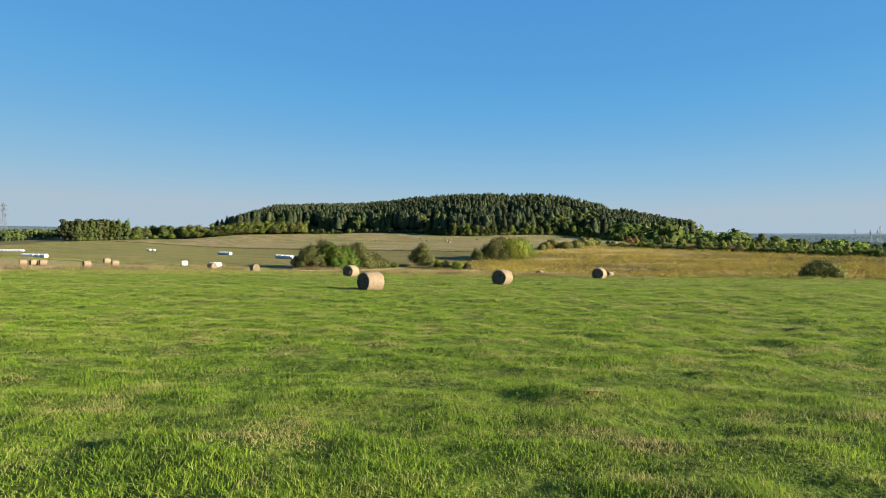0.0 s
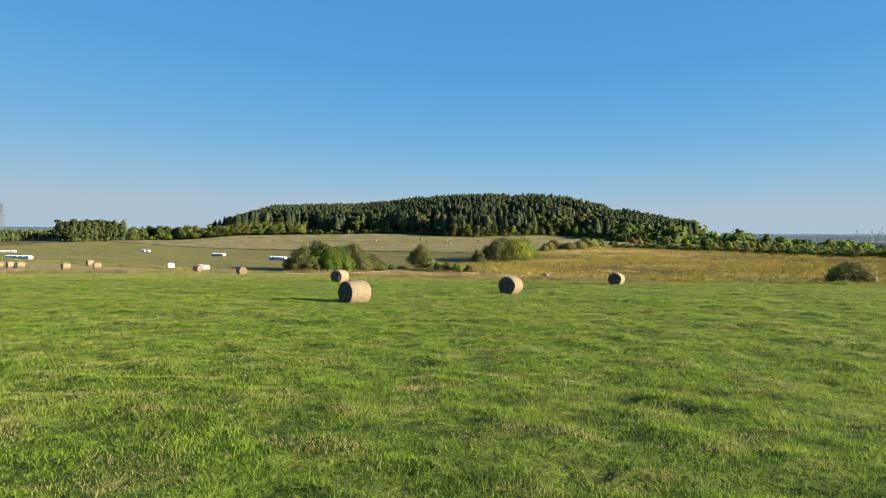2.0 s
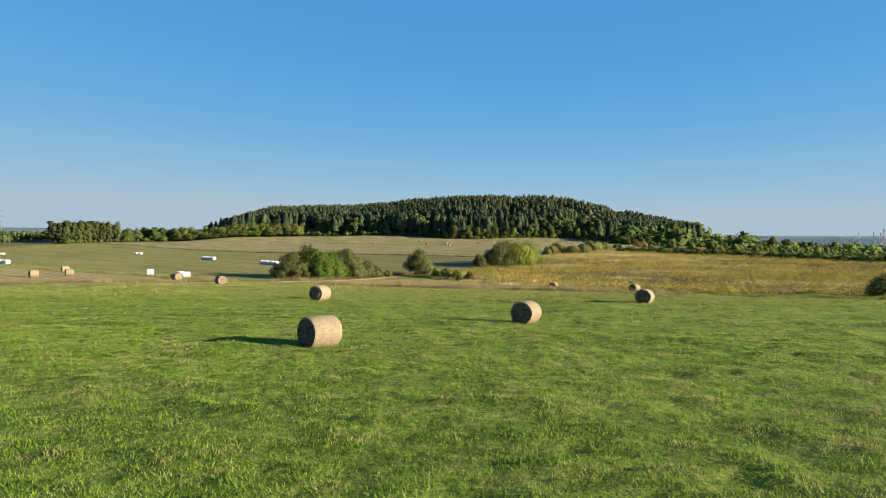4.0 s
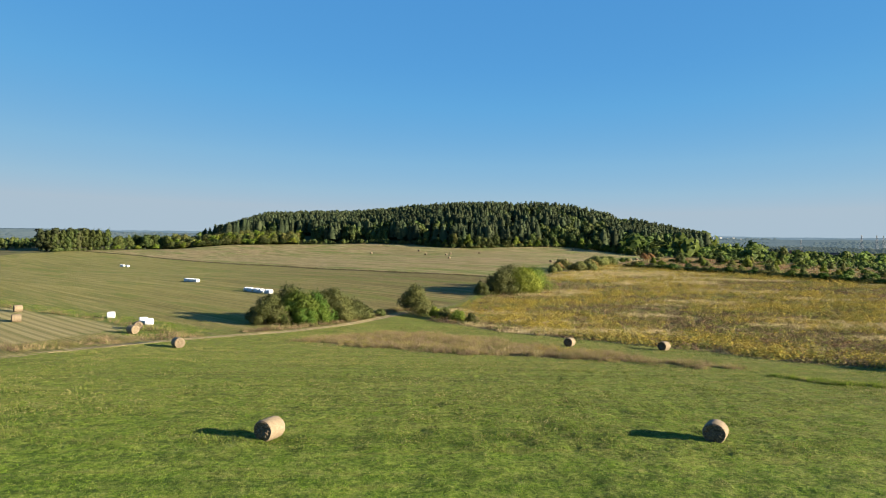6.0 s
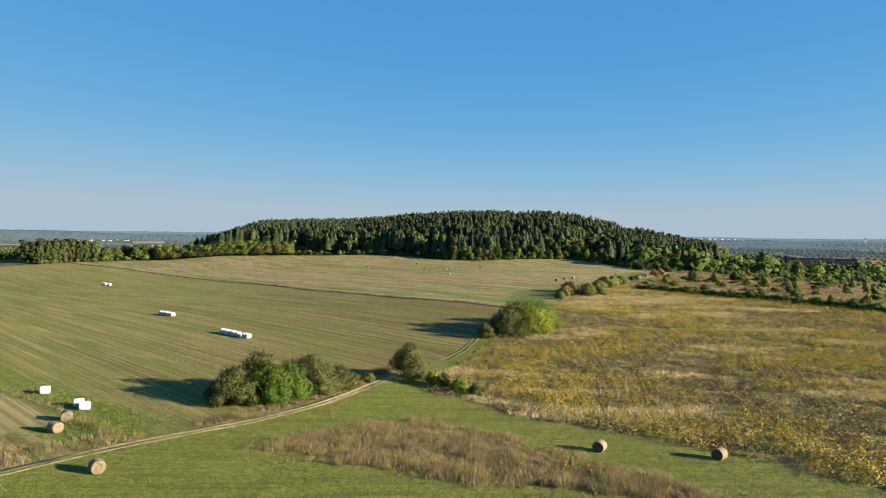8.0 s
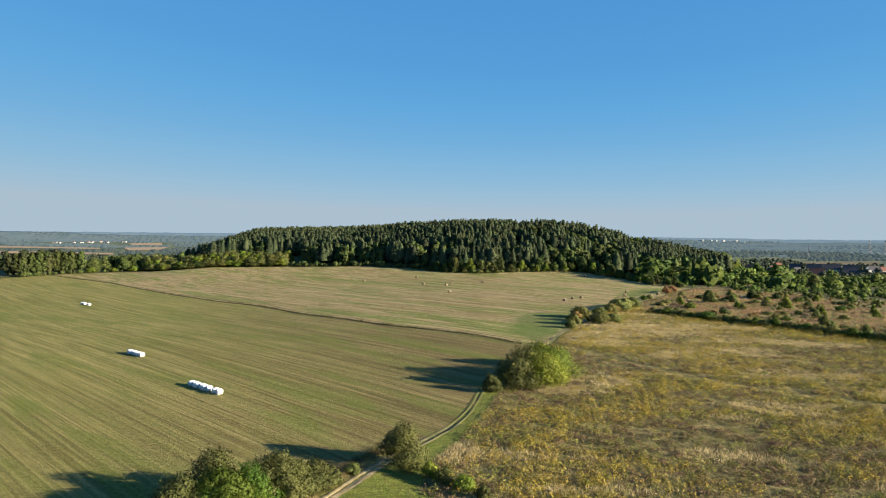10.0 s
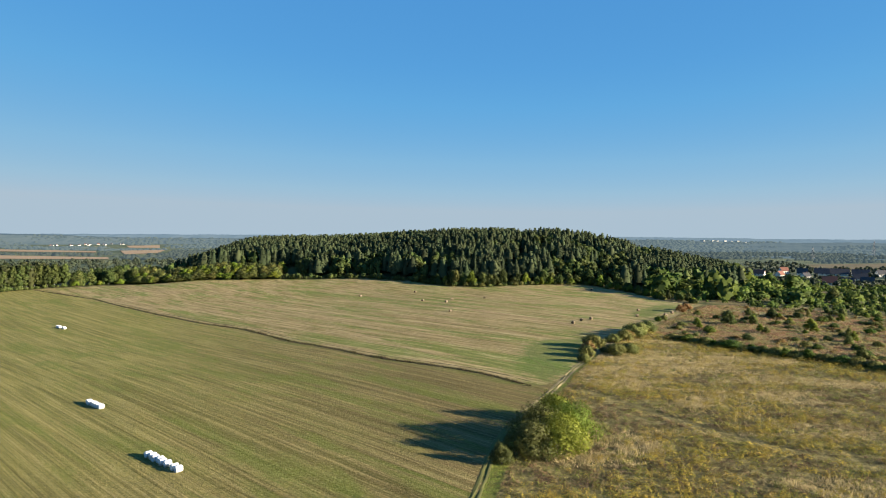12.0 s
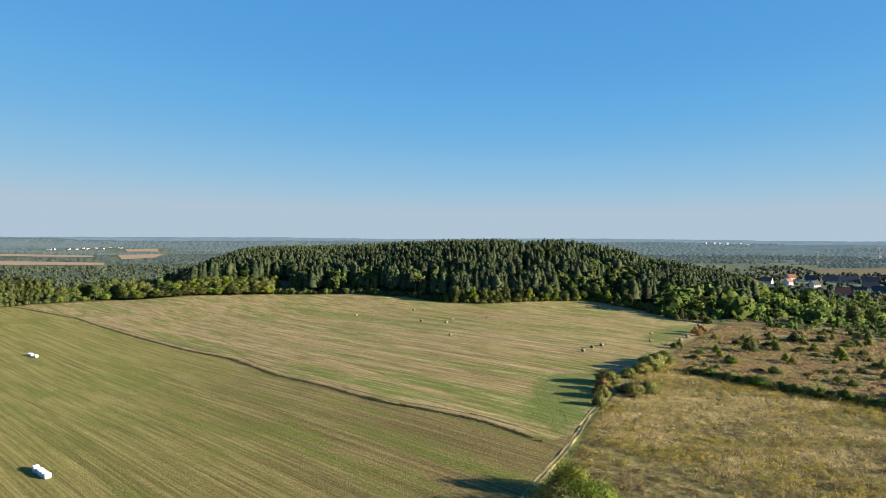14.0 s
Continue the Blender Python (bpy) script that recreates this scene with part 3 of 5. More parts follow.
def tussock_keep(rng, x, y):
    rows = patchy(0.35 * x + 0.2 * y, 1.6 * y, 1.5, 63)
    return (rng.random(len(x)) < 0.30 + 0.70 * sstep(rows, 0.40, 0.60)) & (inside(WEEDS, x, y) < 0) & (inside(MEADOW, x, y) < 0.3) & (inside(MOWN, x, y) < -1.2)


def near_keep(rng, x, y):
    return (rng.random(len(x)) < 0.70 + 0.30 * patchy(x, 1.3 * y, 1.2, 61)) & (inside(WEEDS, x, y) < 0) & (inside(MEADOW, x, y) < 0.3) & (inside(MOWN, x, y) < -1.2)


def near_blades(segments):
    def make(rng, x, y):
        t = patchy(x, 1.3 * y, 1.2, 61)
        big = np.clip(y / 24, 0.42, 2.3)
        tall = (0.038 + 0.050 * t) * rng.uniform(0.45, 1.5, len(x)) * (0.84 + 0.06 * big)
        return blades(rng, x, y, tall, 0.0150 * big ** 0.8 * rng.uniform(0.7, 1.4, len(x)), 1.0, segments)
    return make


grow("grass", "short green meadow grass with dry blades", "grass", GRASS, 11, [(4, 8, 7, 9, 1700)], near_keep, near_blades(3))
grow("grass", "green aftermath grass of the near field", "grass", GRASS, 12,
     [(8, 13, 9, 12, 1500), (13, 20, 12, 17, 1000), (20, 30, 17, 24, 520), (30, 45, 24, 34, 270), (45, 75, 36, 56, 80), (75, 126, 52, 66, 15)], near_keep, near_blades(1))


def weed_material(name, hues, scale, spread=(0.7, 1.25), detail=2.5, lift=0.0, cells=0.0, cell_share=0.25, through_light=0.25):
    """Wild plants: one hue to a patch, plants of their own hue in it, light and dark leaves."""
    n = Nodes(name)
    w = n.noise(n.position(1, 1.9, 1), scale, detail, 0.5, 0.6)
    if lift:
        y = n.node("ShaderNodeSeparateXYZ", Vector=n.position()).outputs[1]
        w = n.math("ADD", w, n.math("MULTIPLY", n.grey(y, 165, 255), lift))
    k = n.math("ADD", n.math("MULTIPLY", n.island(), spread[1] - spread[0]), spread[0])
    if cells:
        q = n.attribute("plant")
        w = n.math("ADD", w, n.math("MULTIPLY", n.math("SUBTRACT", q, 0.5), cell_share))
        k = n.math("MULTIPLY", k, n.math("ADD", n.math("MULTIPLY", n.math("FRACT", n.math("MULTIPLY", q, 7.3)), 0.30), 0.86))
    else:
        k = n.math("MULTIPLY", k, n.math("ADD", n.noise(n.position(), 0.8, 3, 0.6), 0.5))
    at = np.linspace(0.30, 0.70, len(hues))
    c = n.ramp(w, [(float(a), h) for a, h in zip(at, hues)])
    v = n.node("ShaderNodeHueSaturation", Color=c, Value=k)
    return n.finish(v.outputs[0], 0.75, through_light=through_light, spec=0.12)


BROWN, TANGRASS, OLIVEWEED = (0.15, 0.105, 0.065), (0.34, 0.26, 0.14), (0.16, 0.16, 0.045)
BANK_WEEDS = weed_material("bank_weeds", [OLIVEWEED, TANGRASS, BROWN, OLIVEWEED, TANGRASS], 0.2)
TUSSOCKS = weed_material("field_tussocks", [(0.080, 0.130, 0.016), (0.150, 0.205, 0.026), (0.250, 0.235, 0.075), (0.110, 0.170, 0.020), (0.300, 0.262, 0.105), (0.160, 0.200, 0.034)], 0.6, (0.6, 1.25), detail=4.0, cells=1, cell_share=0.35, through_light=0.35)
DRY_WEEDS = weed_material("dry_weeds", [OLIVEWEED, (0.242, 0.177, 0.0972), (0.185, 0.185, 0.052), (0.330, 0.255, 0.142), (0.225, 0.160, 0.095), (0.300, 0.262, 0.070), (0.380, 0.305, 0.165), (0.205, 0.205, 0.060)], 0.34, detail=4.0)


def tuft_shape(count, tall, wide, blade, segments=3):
    """A plant: a spray of upright leaf blades round a point."""
    def make(rng, x, y):
        n = len(x)
        big = 0.45 + 1.0 * patchy(x, y, 5, 5)
        xs = np.repeat(x, count) + rng.normal(0, wide, n * count) * np.repeat(big, count)
        ys = np.repeat(y, count) + rng.normal(0, wide, n * count) * np.repeat(big, count)
        return blades(rng, xs, ys, tall * np.repeat(big * rng.uniform(0.7, 1.3, n), count) * rng.uniform(0.5, 1.15, n * count), blade * rng.uniform(0.7, 1.5, n * count), 0.9, segments)
    return make


grow("field_tussocks", "short ragged tufts of green and dry grass", "grass", TUSSOCKS, 14, [(62, 90, 50, 70, 8.0), (90, 132, 70, 84, 6.0)], tussock_keep, tuft_shape(7, 0.13, 0.16, 0.036, 1))
DRY_TUSSOCKS = weed_material("dry_tussocks", [(0.300, 0.270, 0.100), (0.380, 0.325, 0.145), (0.270, 0.255, 0.080), (0.440, 0.370, 0.180)], 0.6, (0.7, 1.2), detail=4.0, cells=1, cell_share=0.3, through_light=0.3)
grow("dry_tussocks", "bleached wisps of cut grass left on the field", "grass", DRY_TUSSOCKS, 15, [(68, 90, 54, 70, 2.5), (90, 132, 70, 84, 4.0)], tussock_keep, tuft_shape(7, 0.10, 0.20, 0.036, 1))


def beyond_path(x, y):
    return sstep(y + x - 266, 0, 16)


def colony(x, y):
    """How much the goldenrod takes over: a band inside the near edge, long streaks, the land east of the path."""
    deep = inside(MEADOW, x, y) + 10 * (patchy(x, y, 17, 18) - 0.5)
    front = sstep(deep, 1, 5) * (1 - sstep(deep, 14, 24)) * (1 - sstep(y, 150, 185))
    streak = sstep(patchy(0.55 * x + 0.2 * y, 1.5 * y, 22, 8), 0.50, 0.66)
    side = np.exp(-((y + x - 266) / 28) ** 2) * sstep(x, 44, 62)
    rim = beyond_path(x, y) * (1 - sstep(inside(MEADOW, x, y), 8, 16)) * sstep(y, 215, 240)
    front = front * (1 - 0.65 * sstep(x, 34, 48) * (1 - sstep(y, 98, 116)))
    return np.clip(0.95 * front * sstep(patchy(x, y, 9, 3), 0.2, 0.5) + 0.70 * streak + 1.0 * side * sstep(patchy(x, y, 8, 14), 0.2, 0.45) + 0.7 * rim, 0.02, 1)


def pale_patch(x, y):
    """Long drifts of bleached grass."""
    b = beyond_path(x, y) * (1 - sstep(x, 75, 110))
    return np.clip(sstep(patchy(0.45 * x + 0.2 * y, y * 1.9, 26, 28), 0.80 - 0.46 * b, 0.92 - 0.16 * b) + 0.10 * b, 0, 1)


def on_meadow(x, y, gap=1.4):
    return (inside(MEADOW, x, y) > 0.2) & (near_line(MEADOW_PATH, x, y) > gap + 0.5)


def gold_keep(rng, x, y):
    return on_meadow(x, y, 1.3) & (rng.random(len(x)) < colony(x, y) * (1 - 0.6 * pale_patch(x, y)))


def herb_keep(rng, x, y):
    return on_meadow(x, y, 0.9) & (rng.random(len(x)) < (1.0 - 0.8 * colony(x, y)) * (1 - 0.9 * pale_patch(x, y)) * sstep(patchy(x, y, 4.5, 34), 0.15, 0.5))


def green_keep(rng, x, y):
    beside = near_line(MEADOW_PATH, x - 2.0, y - 0.6) < 1.1
    return on_meadow(x, y, 0.9) & (beside | (rng.random(len(x)) < 0.30 * (1 - pale_patch(x, y)) + 0.70 * sstep(patchy(x, y, 8, 36), 0.50, 0.70)))


def pale_keep(rng, x, y):
    return on_meadow(x, y) & (rng.random(len(x)) < 0.95 * pale_patch(x, y))


def clump_shape(count, wide, tall, size):
    """Low domed plants: leaf sprays over a small mound."""
    def make(rng, x, y):
        n = len(x)
        big = 0.65 + 1.1 * rng.random(n) ** 2.2
        d = rng.normal(0, 1, (n, count, 3))
        d[..., 2] = np.abs(d[..., 2])
        d /= np.linalg.norm(d, axis=2)[..., None]
        q = d * (np.array([wide, wide, tall]) * rng.uniform(0.75, 1.05, (n, count, 1))) * big[:, None, None]
        c = q + np.stack([x, y, height(x, y)], 1)[:, None]
        return *leaves(rng, c.reshape(-1, 3), d.reshape(-1, 3), size, 0.27, 1.3), leaf_normals(rng, d.reshape(-1, 3), 0.12)
    return make


MEADOW_PATH = ((27, 239), (37, 230), (45, 216), (52, 207), (58, 199), (66, 193), (90, 178))
GOLDENROD = weed_material("goldenrod", [(0.201, 0.185, 0.047), (0.272, 0.234, 0.049), (0.372, 0.293, 0.049), (0.403, 0.312, 0.051), (0.342, 0.239, 0.051), (0.282, 0.234, 0.057), (0.372, 0.302, 0.070)], 0.10, (0.9, 1.1), cells=1, cell_share=0.06, through_light=0.2)
FRONT = ((75, 135, 72, 112), (135, 175, 112, 140), (175, 240, 135, 170), (240, 330, 130, 120))
grow("goldenrod", "clumps of yellow flowering goldenrod", "meadow", GOLDENROD, 26, [(*b, d) for b, d in zip(FRONT, (1.05, 0.95, 0.72, 0.55))], gold_keep, clump_shape(34, 0.98, 1.20, 0.165))
HERBS = weed_material("brown_herbs", [(0.077, 0.064, 0.026), (0.157, 0.109, 0.060), (0.236, 0.148, 0.094), (0.146, 0.122, 0.044), (0.257, 0.171, 0.100), (0.126, 0.088, 0.054), (0.277, 0.197, 0.100)], 0.085, (0.88, 1.12), detail=4.5, cells=1, cell_share=0.08, through_light=0.2)
grow("brown_herbs", "faded brown and purplish herbs of the wild meadow", "meadow", HERBS, 126, [(*b, d) for b, d in zip(FRONT, (1.5, 1.15, 0.8, 0.55))], herb_keep, clump_shape(28, 0.95, 0.60, 0.17))
GREEN_HERBS = weed_material("green_herbs", [(0.152, 0.164, 0.039), (0.238, 0.243, 0.055), (0.195, 0.208, 0.041), (0.326, 0.313, 0.077)], 0.12, (0.85, 1.15), cells=1, cell_share=0.2, through_light=0.25)
grow("green_herbs", "dull green herbs among the faded meadow plants", "meadow", GREEN_HERBS, 128, [(*b, d) for b, d in zip(FRONT, (0.9, 0.7, 0.5, 0.35))], green_keep, clump_shape(24, 0.85, 0.95, 0.16))
PALE_GRASS = weed_material("pale_grass", [(0.373, 0.298, 0.149), (0.497, 0.404, 0.212), (0.621, 0.503, 0.280)], 0.2, cells=1)
grow("pale_grass", "drifts of bleached tall grass in the meadow", "meadow", PALE_GRASS, 127,
     [(80, 175, 75, 135, 4.0), (175, 240, 130, 165, 3.4), (240, 330, 125, 115, 2.8)], pale_keep, tuft_shape(8, 0.55, 0.42, 0.08, 1))
SCRUB_PLANTS = weed_material("scrub_plants", [(0.247, 0.277, 0.083), (0.285, 0.270, 0.093), (0.383, 0.247, 0.143), (0.323, 0.173, 0.112), (0.247, 0.270, 0.083), (0.360, 0.232, 0.138), (0.480, 0.427, 0.180)], 0.055, (0.9, 1.1), detail=4.0, cells=1, cell_share=0.08)
grow("scrub_plants", "reddish brown scrub and bracken", "scrub", SCRUB_PLANTS, 29, [(190, 300, 230, 200, 0.6), (300, 410, 190, 190, 0.7)],
     lambda rng, x, y: (inside(SCRUB, x, y) > 0) & (rng.random(len(x)) < 0.3 + 0.7 * patchy(x, y, 12, 4)), clump_shape(22, 1.4, 0.50, 0.24))
grow("dry_weeds", "patch of dry reddish brown weeds and grasses", "weeds", DRY_WEEDS, 22, [(90, 126, 36, 36, 26)],
     lambda rng, x, y: rng.random(len(x)) < sstep(inside(WEEDS, x, y) + 3.2 * (patchy(x, y, 3.2, 2) - 0.45), -1.0, 1.0) * (0.5 + 0.5 * patchy(x, y, 2.2, 9)), tuft_shape(7, 0.62, 0.22, 0.035, 1))
grow("goldenrod", "a few goldenrod plants among the dry weeds", "weeds", GOLDENROD, 129, [(100, 116, 24, 24, 2.0)],
     lambda rng, x, y: (inside(WEEDS, x, y) > 0.3) & (np.hypot((x - 16) / 1.6, y - 107) < 3.4) & (rng.random(len(x)) < 0.6), clump_shape(22, 0.45, 0.75, 0.12))


def bank_keep(rng, x, y):
    d = near_line(TRACK[5:11], x + 2.3, y - 1.8)
    e = near_line(((-38, 114), (-55, 127.5), (-86, 146), (-130, 176)), x, y)
    g = near_line(TRACK[16:], x - 3.0, y + 2.0)
    v = near_line(((-36, 112), (-45, 101), (-52, 90), (-72, 52)), x, y)
    r = rng.random(len(x))
    return (d < 1.1) | ((e < 0.8) & (r < 0.5 * patchy(x, y, 6, 71))) | ((g < 1.8) & (r < 0.8)) | ((v < 2.8) & (r < (1.15 - 0.3 * v) * (0.35 + 0.65 * patchy(x, y, 5, 72))))


grow("bank_weeds", "rough brown weeds along the field margins", "weeds", BANK_WEEDS, 23, [(60, 105, 100, 100, 7), (105, 180, 110, 120, 8), (180, 400, 40, 140, 3)], bank_keep, tuft_shape(9, 0.68, 0.24, 0.034, 1))
LUSH_GRASS = grass_material("lush_grass", [(0.0, (0.05, 0.10, 0.008)), (0.6, (0.12, 0.19, 0.015)), (1.0, (0.21, 0.28, 0.03))], 0.3, (0.3, 0.28, 0.08))
grow("tall_grass", "strip of tall lush green grass beside the meadow", "grass", LUSH_GRASS, 27, [(76, 94, 60, 70, 30)],
     lambda rng, x, y: near_line(((32.5, 89), (35, 86), (40, 83.5), (52, 78)), x, y) < 0.9 + 0.7 * patchy(x, y, 4, 5), tuft_shape(5, 0.4, 0.15, 0.04, 1))
grow("verge_grass", "green verge grass along the ditch", "grass", LUSH_GRASS, 28, [(105, 225, 150, 160, 5)],
     lambda rng, x, y: ((inside(LUSH, x, y) > -0.5) | (inside(VERGE, x, y) > 0) | (near_line(((-79.0, 221.0), (-76.0, 217.8)), x, y) < 0.9) | (near_line(((-48.5, 186.2), (-44.0, 182.6)), x, y) < 0.7)) & (rng.random(len(x)) < 0.75), tuft_shape(9, 0.26, 0.24, 0.034, 1))


def line_keep(rng, x, y):
    return near_line(FIELD_LINE, x, y) < 0.5


GREEN_TUFTS = weed_material("margin_grass", [(0.11, 0.11, 0.035), (0.07, 0.068, 0.025), (0.10, 0.075, 0.045), (0.20, 0.16, 0.08)], 0.2)
grow("field_margin", "strip of unmown grass between two hay fields", "grass", GREEN_TUFTS, 24, [(236, 330, 90, 110, 6), (330, 486, 170, 290, 4)], line_keep, tuft_shape(5, 0.55, 0.25, 0.12, 1))

# ---- bales ----
def straw_material(name, lo, mid, hi):
    n = Nodes(name)
    p = n.local()
    s = n.node("ShaderNodeMapping", Vector=p, Scale=(9, 12, 12)).outputs[0]
    a = n.noise(s, 1.0, 5, 0.7)
    b = n.noise(p, 2.2, 4, 0.6)
    c = n.ramp(a, [(0.3, lo), (0.5, mid), (0.72, hi)])
    c = n.mix(n.math("MULTIPLY", n.grey(b, 0.45, 0.7), 0.45), c, lo)
    v = n.node("ShaderNodeHueSaturation", Color=c, Value=n.math("ADD", n.math("MULTIPLY", n.chance(), 0.3), 0.85))
    return n.finish(v.outputs[0], 0.85, a, 0.8, 0.03, spec=0.2)


STRAW_SIDE = straw_material("netted_straw", (0.150, 0.112, 0.070), (0.212, 0.166, 0.106), (0.268, 0.216, 0.142))
# end straw made darker: the shade on the bale ends is in the colour
SHADED_STRAW_END = straw_material("shaded_cut_straw", (0.051, 0.0357, 0.0229), (0.136, 0.102, 0.0663), (0.255, 0.2, 0.132))


def film_material():
    n = Nodes("white_film")
    p = n.local()
    a = n.noise(p, 5.0, 4, 0.6)
    c = n.ramp(a, [(0.3, (0.56, 0.59, 0.62)), (0.7, (0.76, 0.77, 0.78))])
    return n.finish(c, 0.35, n.noise(n.node("ShaderNodeMapping", Vector=p, Scale=(9, 2, 2)).outputs[0], 3.0, 4), 0.5, 0.03, spec=0.5)


FILM = film_material()


def round_bale(rng, r, length, side, end, sag, name, edge=0.075):
    """Side and two ends of a bale that lies along x, resting at z = 0."""
    n, cols = 40, (-0.5, -0.47, -0.40, -0.2, 0.0, 0.2, 0.40, 0.47, 0.5)
    wob = rng.normal(0, 0.012, (len(cols), n))
    vs = []
    for k, c in enumerate(cols):
        for s in range(n):
            w = 2 * math.pi * s / n
            rr = r * (1 - edge * {0.5: 1.0, 0.47: 0.5, 0.40: 0.18}.get(abs(c), 0.0)) * (1 + wob[k, s] + 0.012 * math.sin(3 * w + k))
            z = rr * math.sin(w)
            z = max(z, -r * (1 - sag)) * (1 - 0.03 * (z > 0))
            vs.append((c * length, rr * math.cos(w) * (1 + 0.35 * sag), z + r * (1 - sag)))
    i = np.arange(len(cols) * n).reshape(len(cols), n)
    f = np.stack([i[:-1], i[1:], np.roll(i, -1, 1)[1:], np.roll(i, -1, 1)[:-1]], -1).reshape(-1, 4)
    body = mesh(name, vs, f, side, True)
    ends = []
    for c in (0, len(cols) - 1):
        bm = bmesh.new()
        rim = [bm.verts.new(vs[j]) for j in i[c]]
        sign = -1 if c == 0 else 1
        for q in (0.85, 0.65, 0.42, 0.2):
            ring = []
            for s in range(n):
                p = Vector(vs[i[c][s]])
                mid = Vector((p.x, 0, r * (1 - sag)))
                x = p.x + sign * (0.015 + 0.02 * rng.normal() + 0.03 * math.sin(q * 22 + s * 2 * math.pi / n))
                t = mid.lerp(p, q)
                ring.append(bm.verts.new((x, t.y, t.z)))
            for s in range(n):
                bm.faces.new((rim[s], rim[(s + 1) % n], ring[(s + 1) % n], ring[s]))
            rim = ring
        bm.faces.new(rim)
        bmesh.ops.recalc_face_normals(bm, faces=bm.faces)
        ends.append(from_bm("end_face", bm, end))
    return body, ends


bale_rng = np.random.default_rng(5)
hay_first = thing("round_bale", "round straw bale lying on green grass", "hay bale", "round bales")
b_side, b_ends = round_bale(bale_rng, 0.63, 1.22, STRAW_SIDE, SHADED_STRAW_END, 0.07, "netted_side")
part("netted_side", b_side, hay_first, "pale net-wrapped straw side")
for e in b_ends:
    part("end_face", e, hay_first, "cut straw end darkened with painted shade")
# lit copy: sunlight on its ends is put in as the brighter side straw
sunny_first = thing("round_bale", "pale round straw bale with a sunlit cut end beside the track", "hay bale", "round bales")
s_side, s_ends = round_bale(bale_rng, 0.63, 1.22, STRAW_SIDE, STRAW_SIDE, 0.07, "netted_side")
part("netted_side", s_side, sunny_first, "pale net-wrapped straw side")
for e in s_ends:
    part("end_face", e, sunny_first)
film_first = thing("wrapped_bale", "round silage bale wrapped in white film", "silage bale", "wrapped bales")
w_side, w_ends = round_bale(bale_rng, 0.575, 1.15, FILM, FILM, 0.05, "film_side", 0.16)
part("film_side", w_side, film_first)
for e in w_ends:
    part("film_end", e, film_first)


def settle(x, y, turn, lift=0.0):
    """Pose on the land, tilted with the slope along the bale."""
    a = radians(turn)
    dz = (H(x + 0.5 * math.cos(a), y + 0.5 * math.sin(a)) - H(x - 0.5 * math.cos(a), y - 0.5 * math.sin(a)))
    return Matrix.Translation((x, y, H(x, y) - 0.03 + lift)) @ Matrix.Rotation(a, 4, "Z") @ Matrix.Rotation(-math.atan(dz), 4, "Y")


HAY = ((-4.9, 39.4, 226), (-10.1, 64.1, 246), (4.05, 48.6, 238), (15.5, 65.1, 239), (16.3, 112.4, 238), (28.4, 110.7, 222))
STUBBLE_HAY = ((-76.4, 137.6, 226), (-67.2, 124.2, 220), (-68.8, 117.2, 228), (-84.0, 121.5, 222), (-82.2, 122.0, 230), (-80.6, 122.4, 224))
LEFT_HAY = ((-31.8, 101.4, 312), (-43.6, 113.8, 332), (-45.2, 118.4, 300), )
FAR_HAY = ((-52, 440), (-21, 452), (-15, 417), (-2, 410), (1, 420), (19, 424), (0, 376), (51, 339), (56, 346), (61, 350), (90, 378), (84, 360), (98, 364), (122, 405), (119, 392), (86, 457), (104, 372))
hay_first.matrix_basis = settle(*HAY[0])
for x, y, a in HAY[1:]:
    copy_thing(hay_first, settle(x, y, a))
for x, y, a in LEFT_HAY:
    bale = copy_thing(sunny_first, settle(x, y, a)) if (x, y, a) != LEFT_HAY[0] else sunny_first
    bale.matrix_basis = settle(x, y, a)
for x, y, a in STUBBLE_HAY:
    tagged(copy_thing(hay_first, settle(x, y, a)), "round straw bale lying on pale stubble")
for k, (x, y) in enumerate(FAR_HAY):
    tagged(copy_thing(hay_first, settle(x, y, 215 + 37 * math.sin(7.3 * k))), "round straw bale standing on the mown hay field")

white = [(-56.2, 131.1, 205), (-47.7, 124.9, 210), (-46.1, 123.5, 200)]
for x, y, dx, dy, n in ((-82.6, 221.6, 1.03, -0.83, 6), (-52.4, 188.1, 1.02, -0.82, 6), (-45.5, 182.6, 1.04, -0.83, 2), (-171.5, 349.5, 0.92, -0.7, 3), (-166.8, 346.0, 0.92, -0.7, 2),
                        (-122.4, 176.6, 1.08, -0.42, 9), (-252, 343, 1.12, -0.15, 14)):
    white += [(x + k * dx + 0.08 * math.sin(2.7 * k + y), y + k * dy + 0.08 * math.sin(2.7 * k + y), math.degrees(math.atan2(dy, dx)) - 90 + 5 * math.sin(5.1 * k + x)) for k in range(n)]
film_first.matrix_basis = settle(*white[0])
for x, y, a in white[1:]:
    copy_thing(film_first, settle(x, y, a))

# ---- trees and shrubs ----
def bark_material():
    n = Nodes("bark")
    a = n.noise(n.local(4.0), 3.0, 5, 0.7)
    return n.finish(n.ramp(a, [(0.3, (0.05, 0.04, 0.03)), (0.7, (0.16, 0.13, 0.10))]), 0.9, a, 0.8, 0.05)


def birch_material():
    n = Nodes("birch_bark")
    a = n.noise(n.node("ShaderNodeMapping", Vector=n.local(), Scale=(1, 1, 4)).outputs[0], 2.0, 4, 0.7)
    return n.finish(n.ramp(a, [(0.38, (0.05, 0.045, 0.04)), (0.5, (0.22, 0.21, 0.19))]), 0.8)


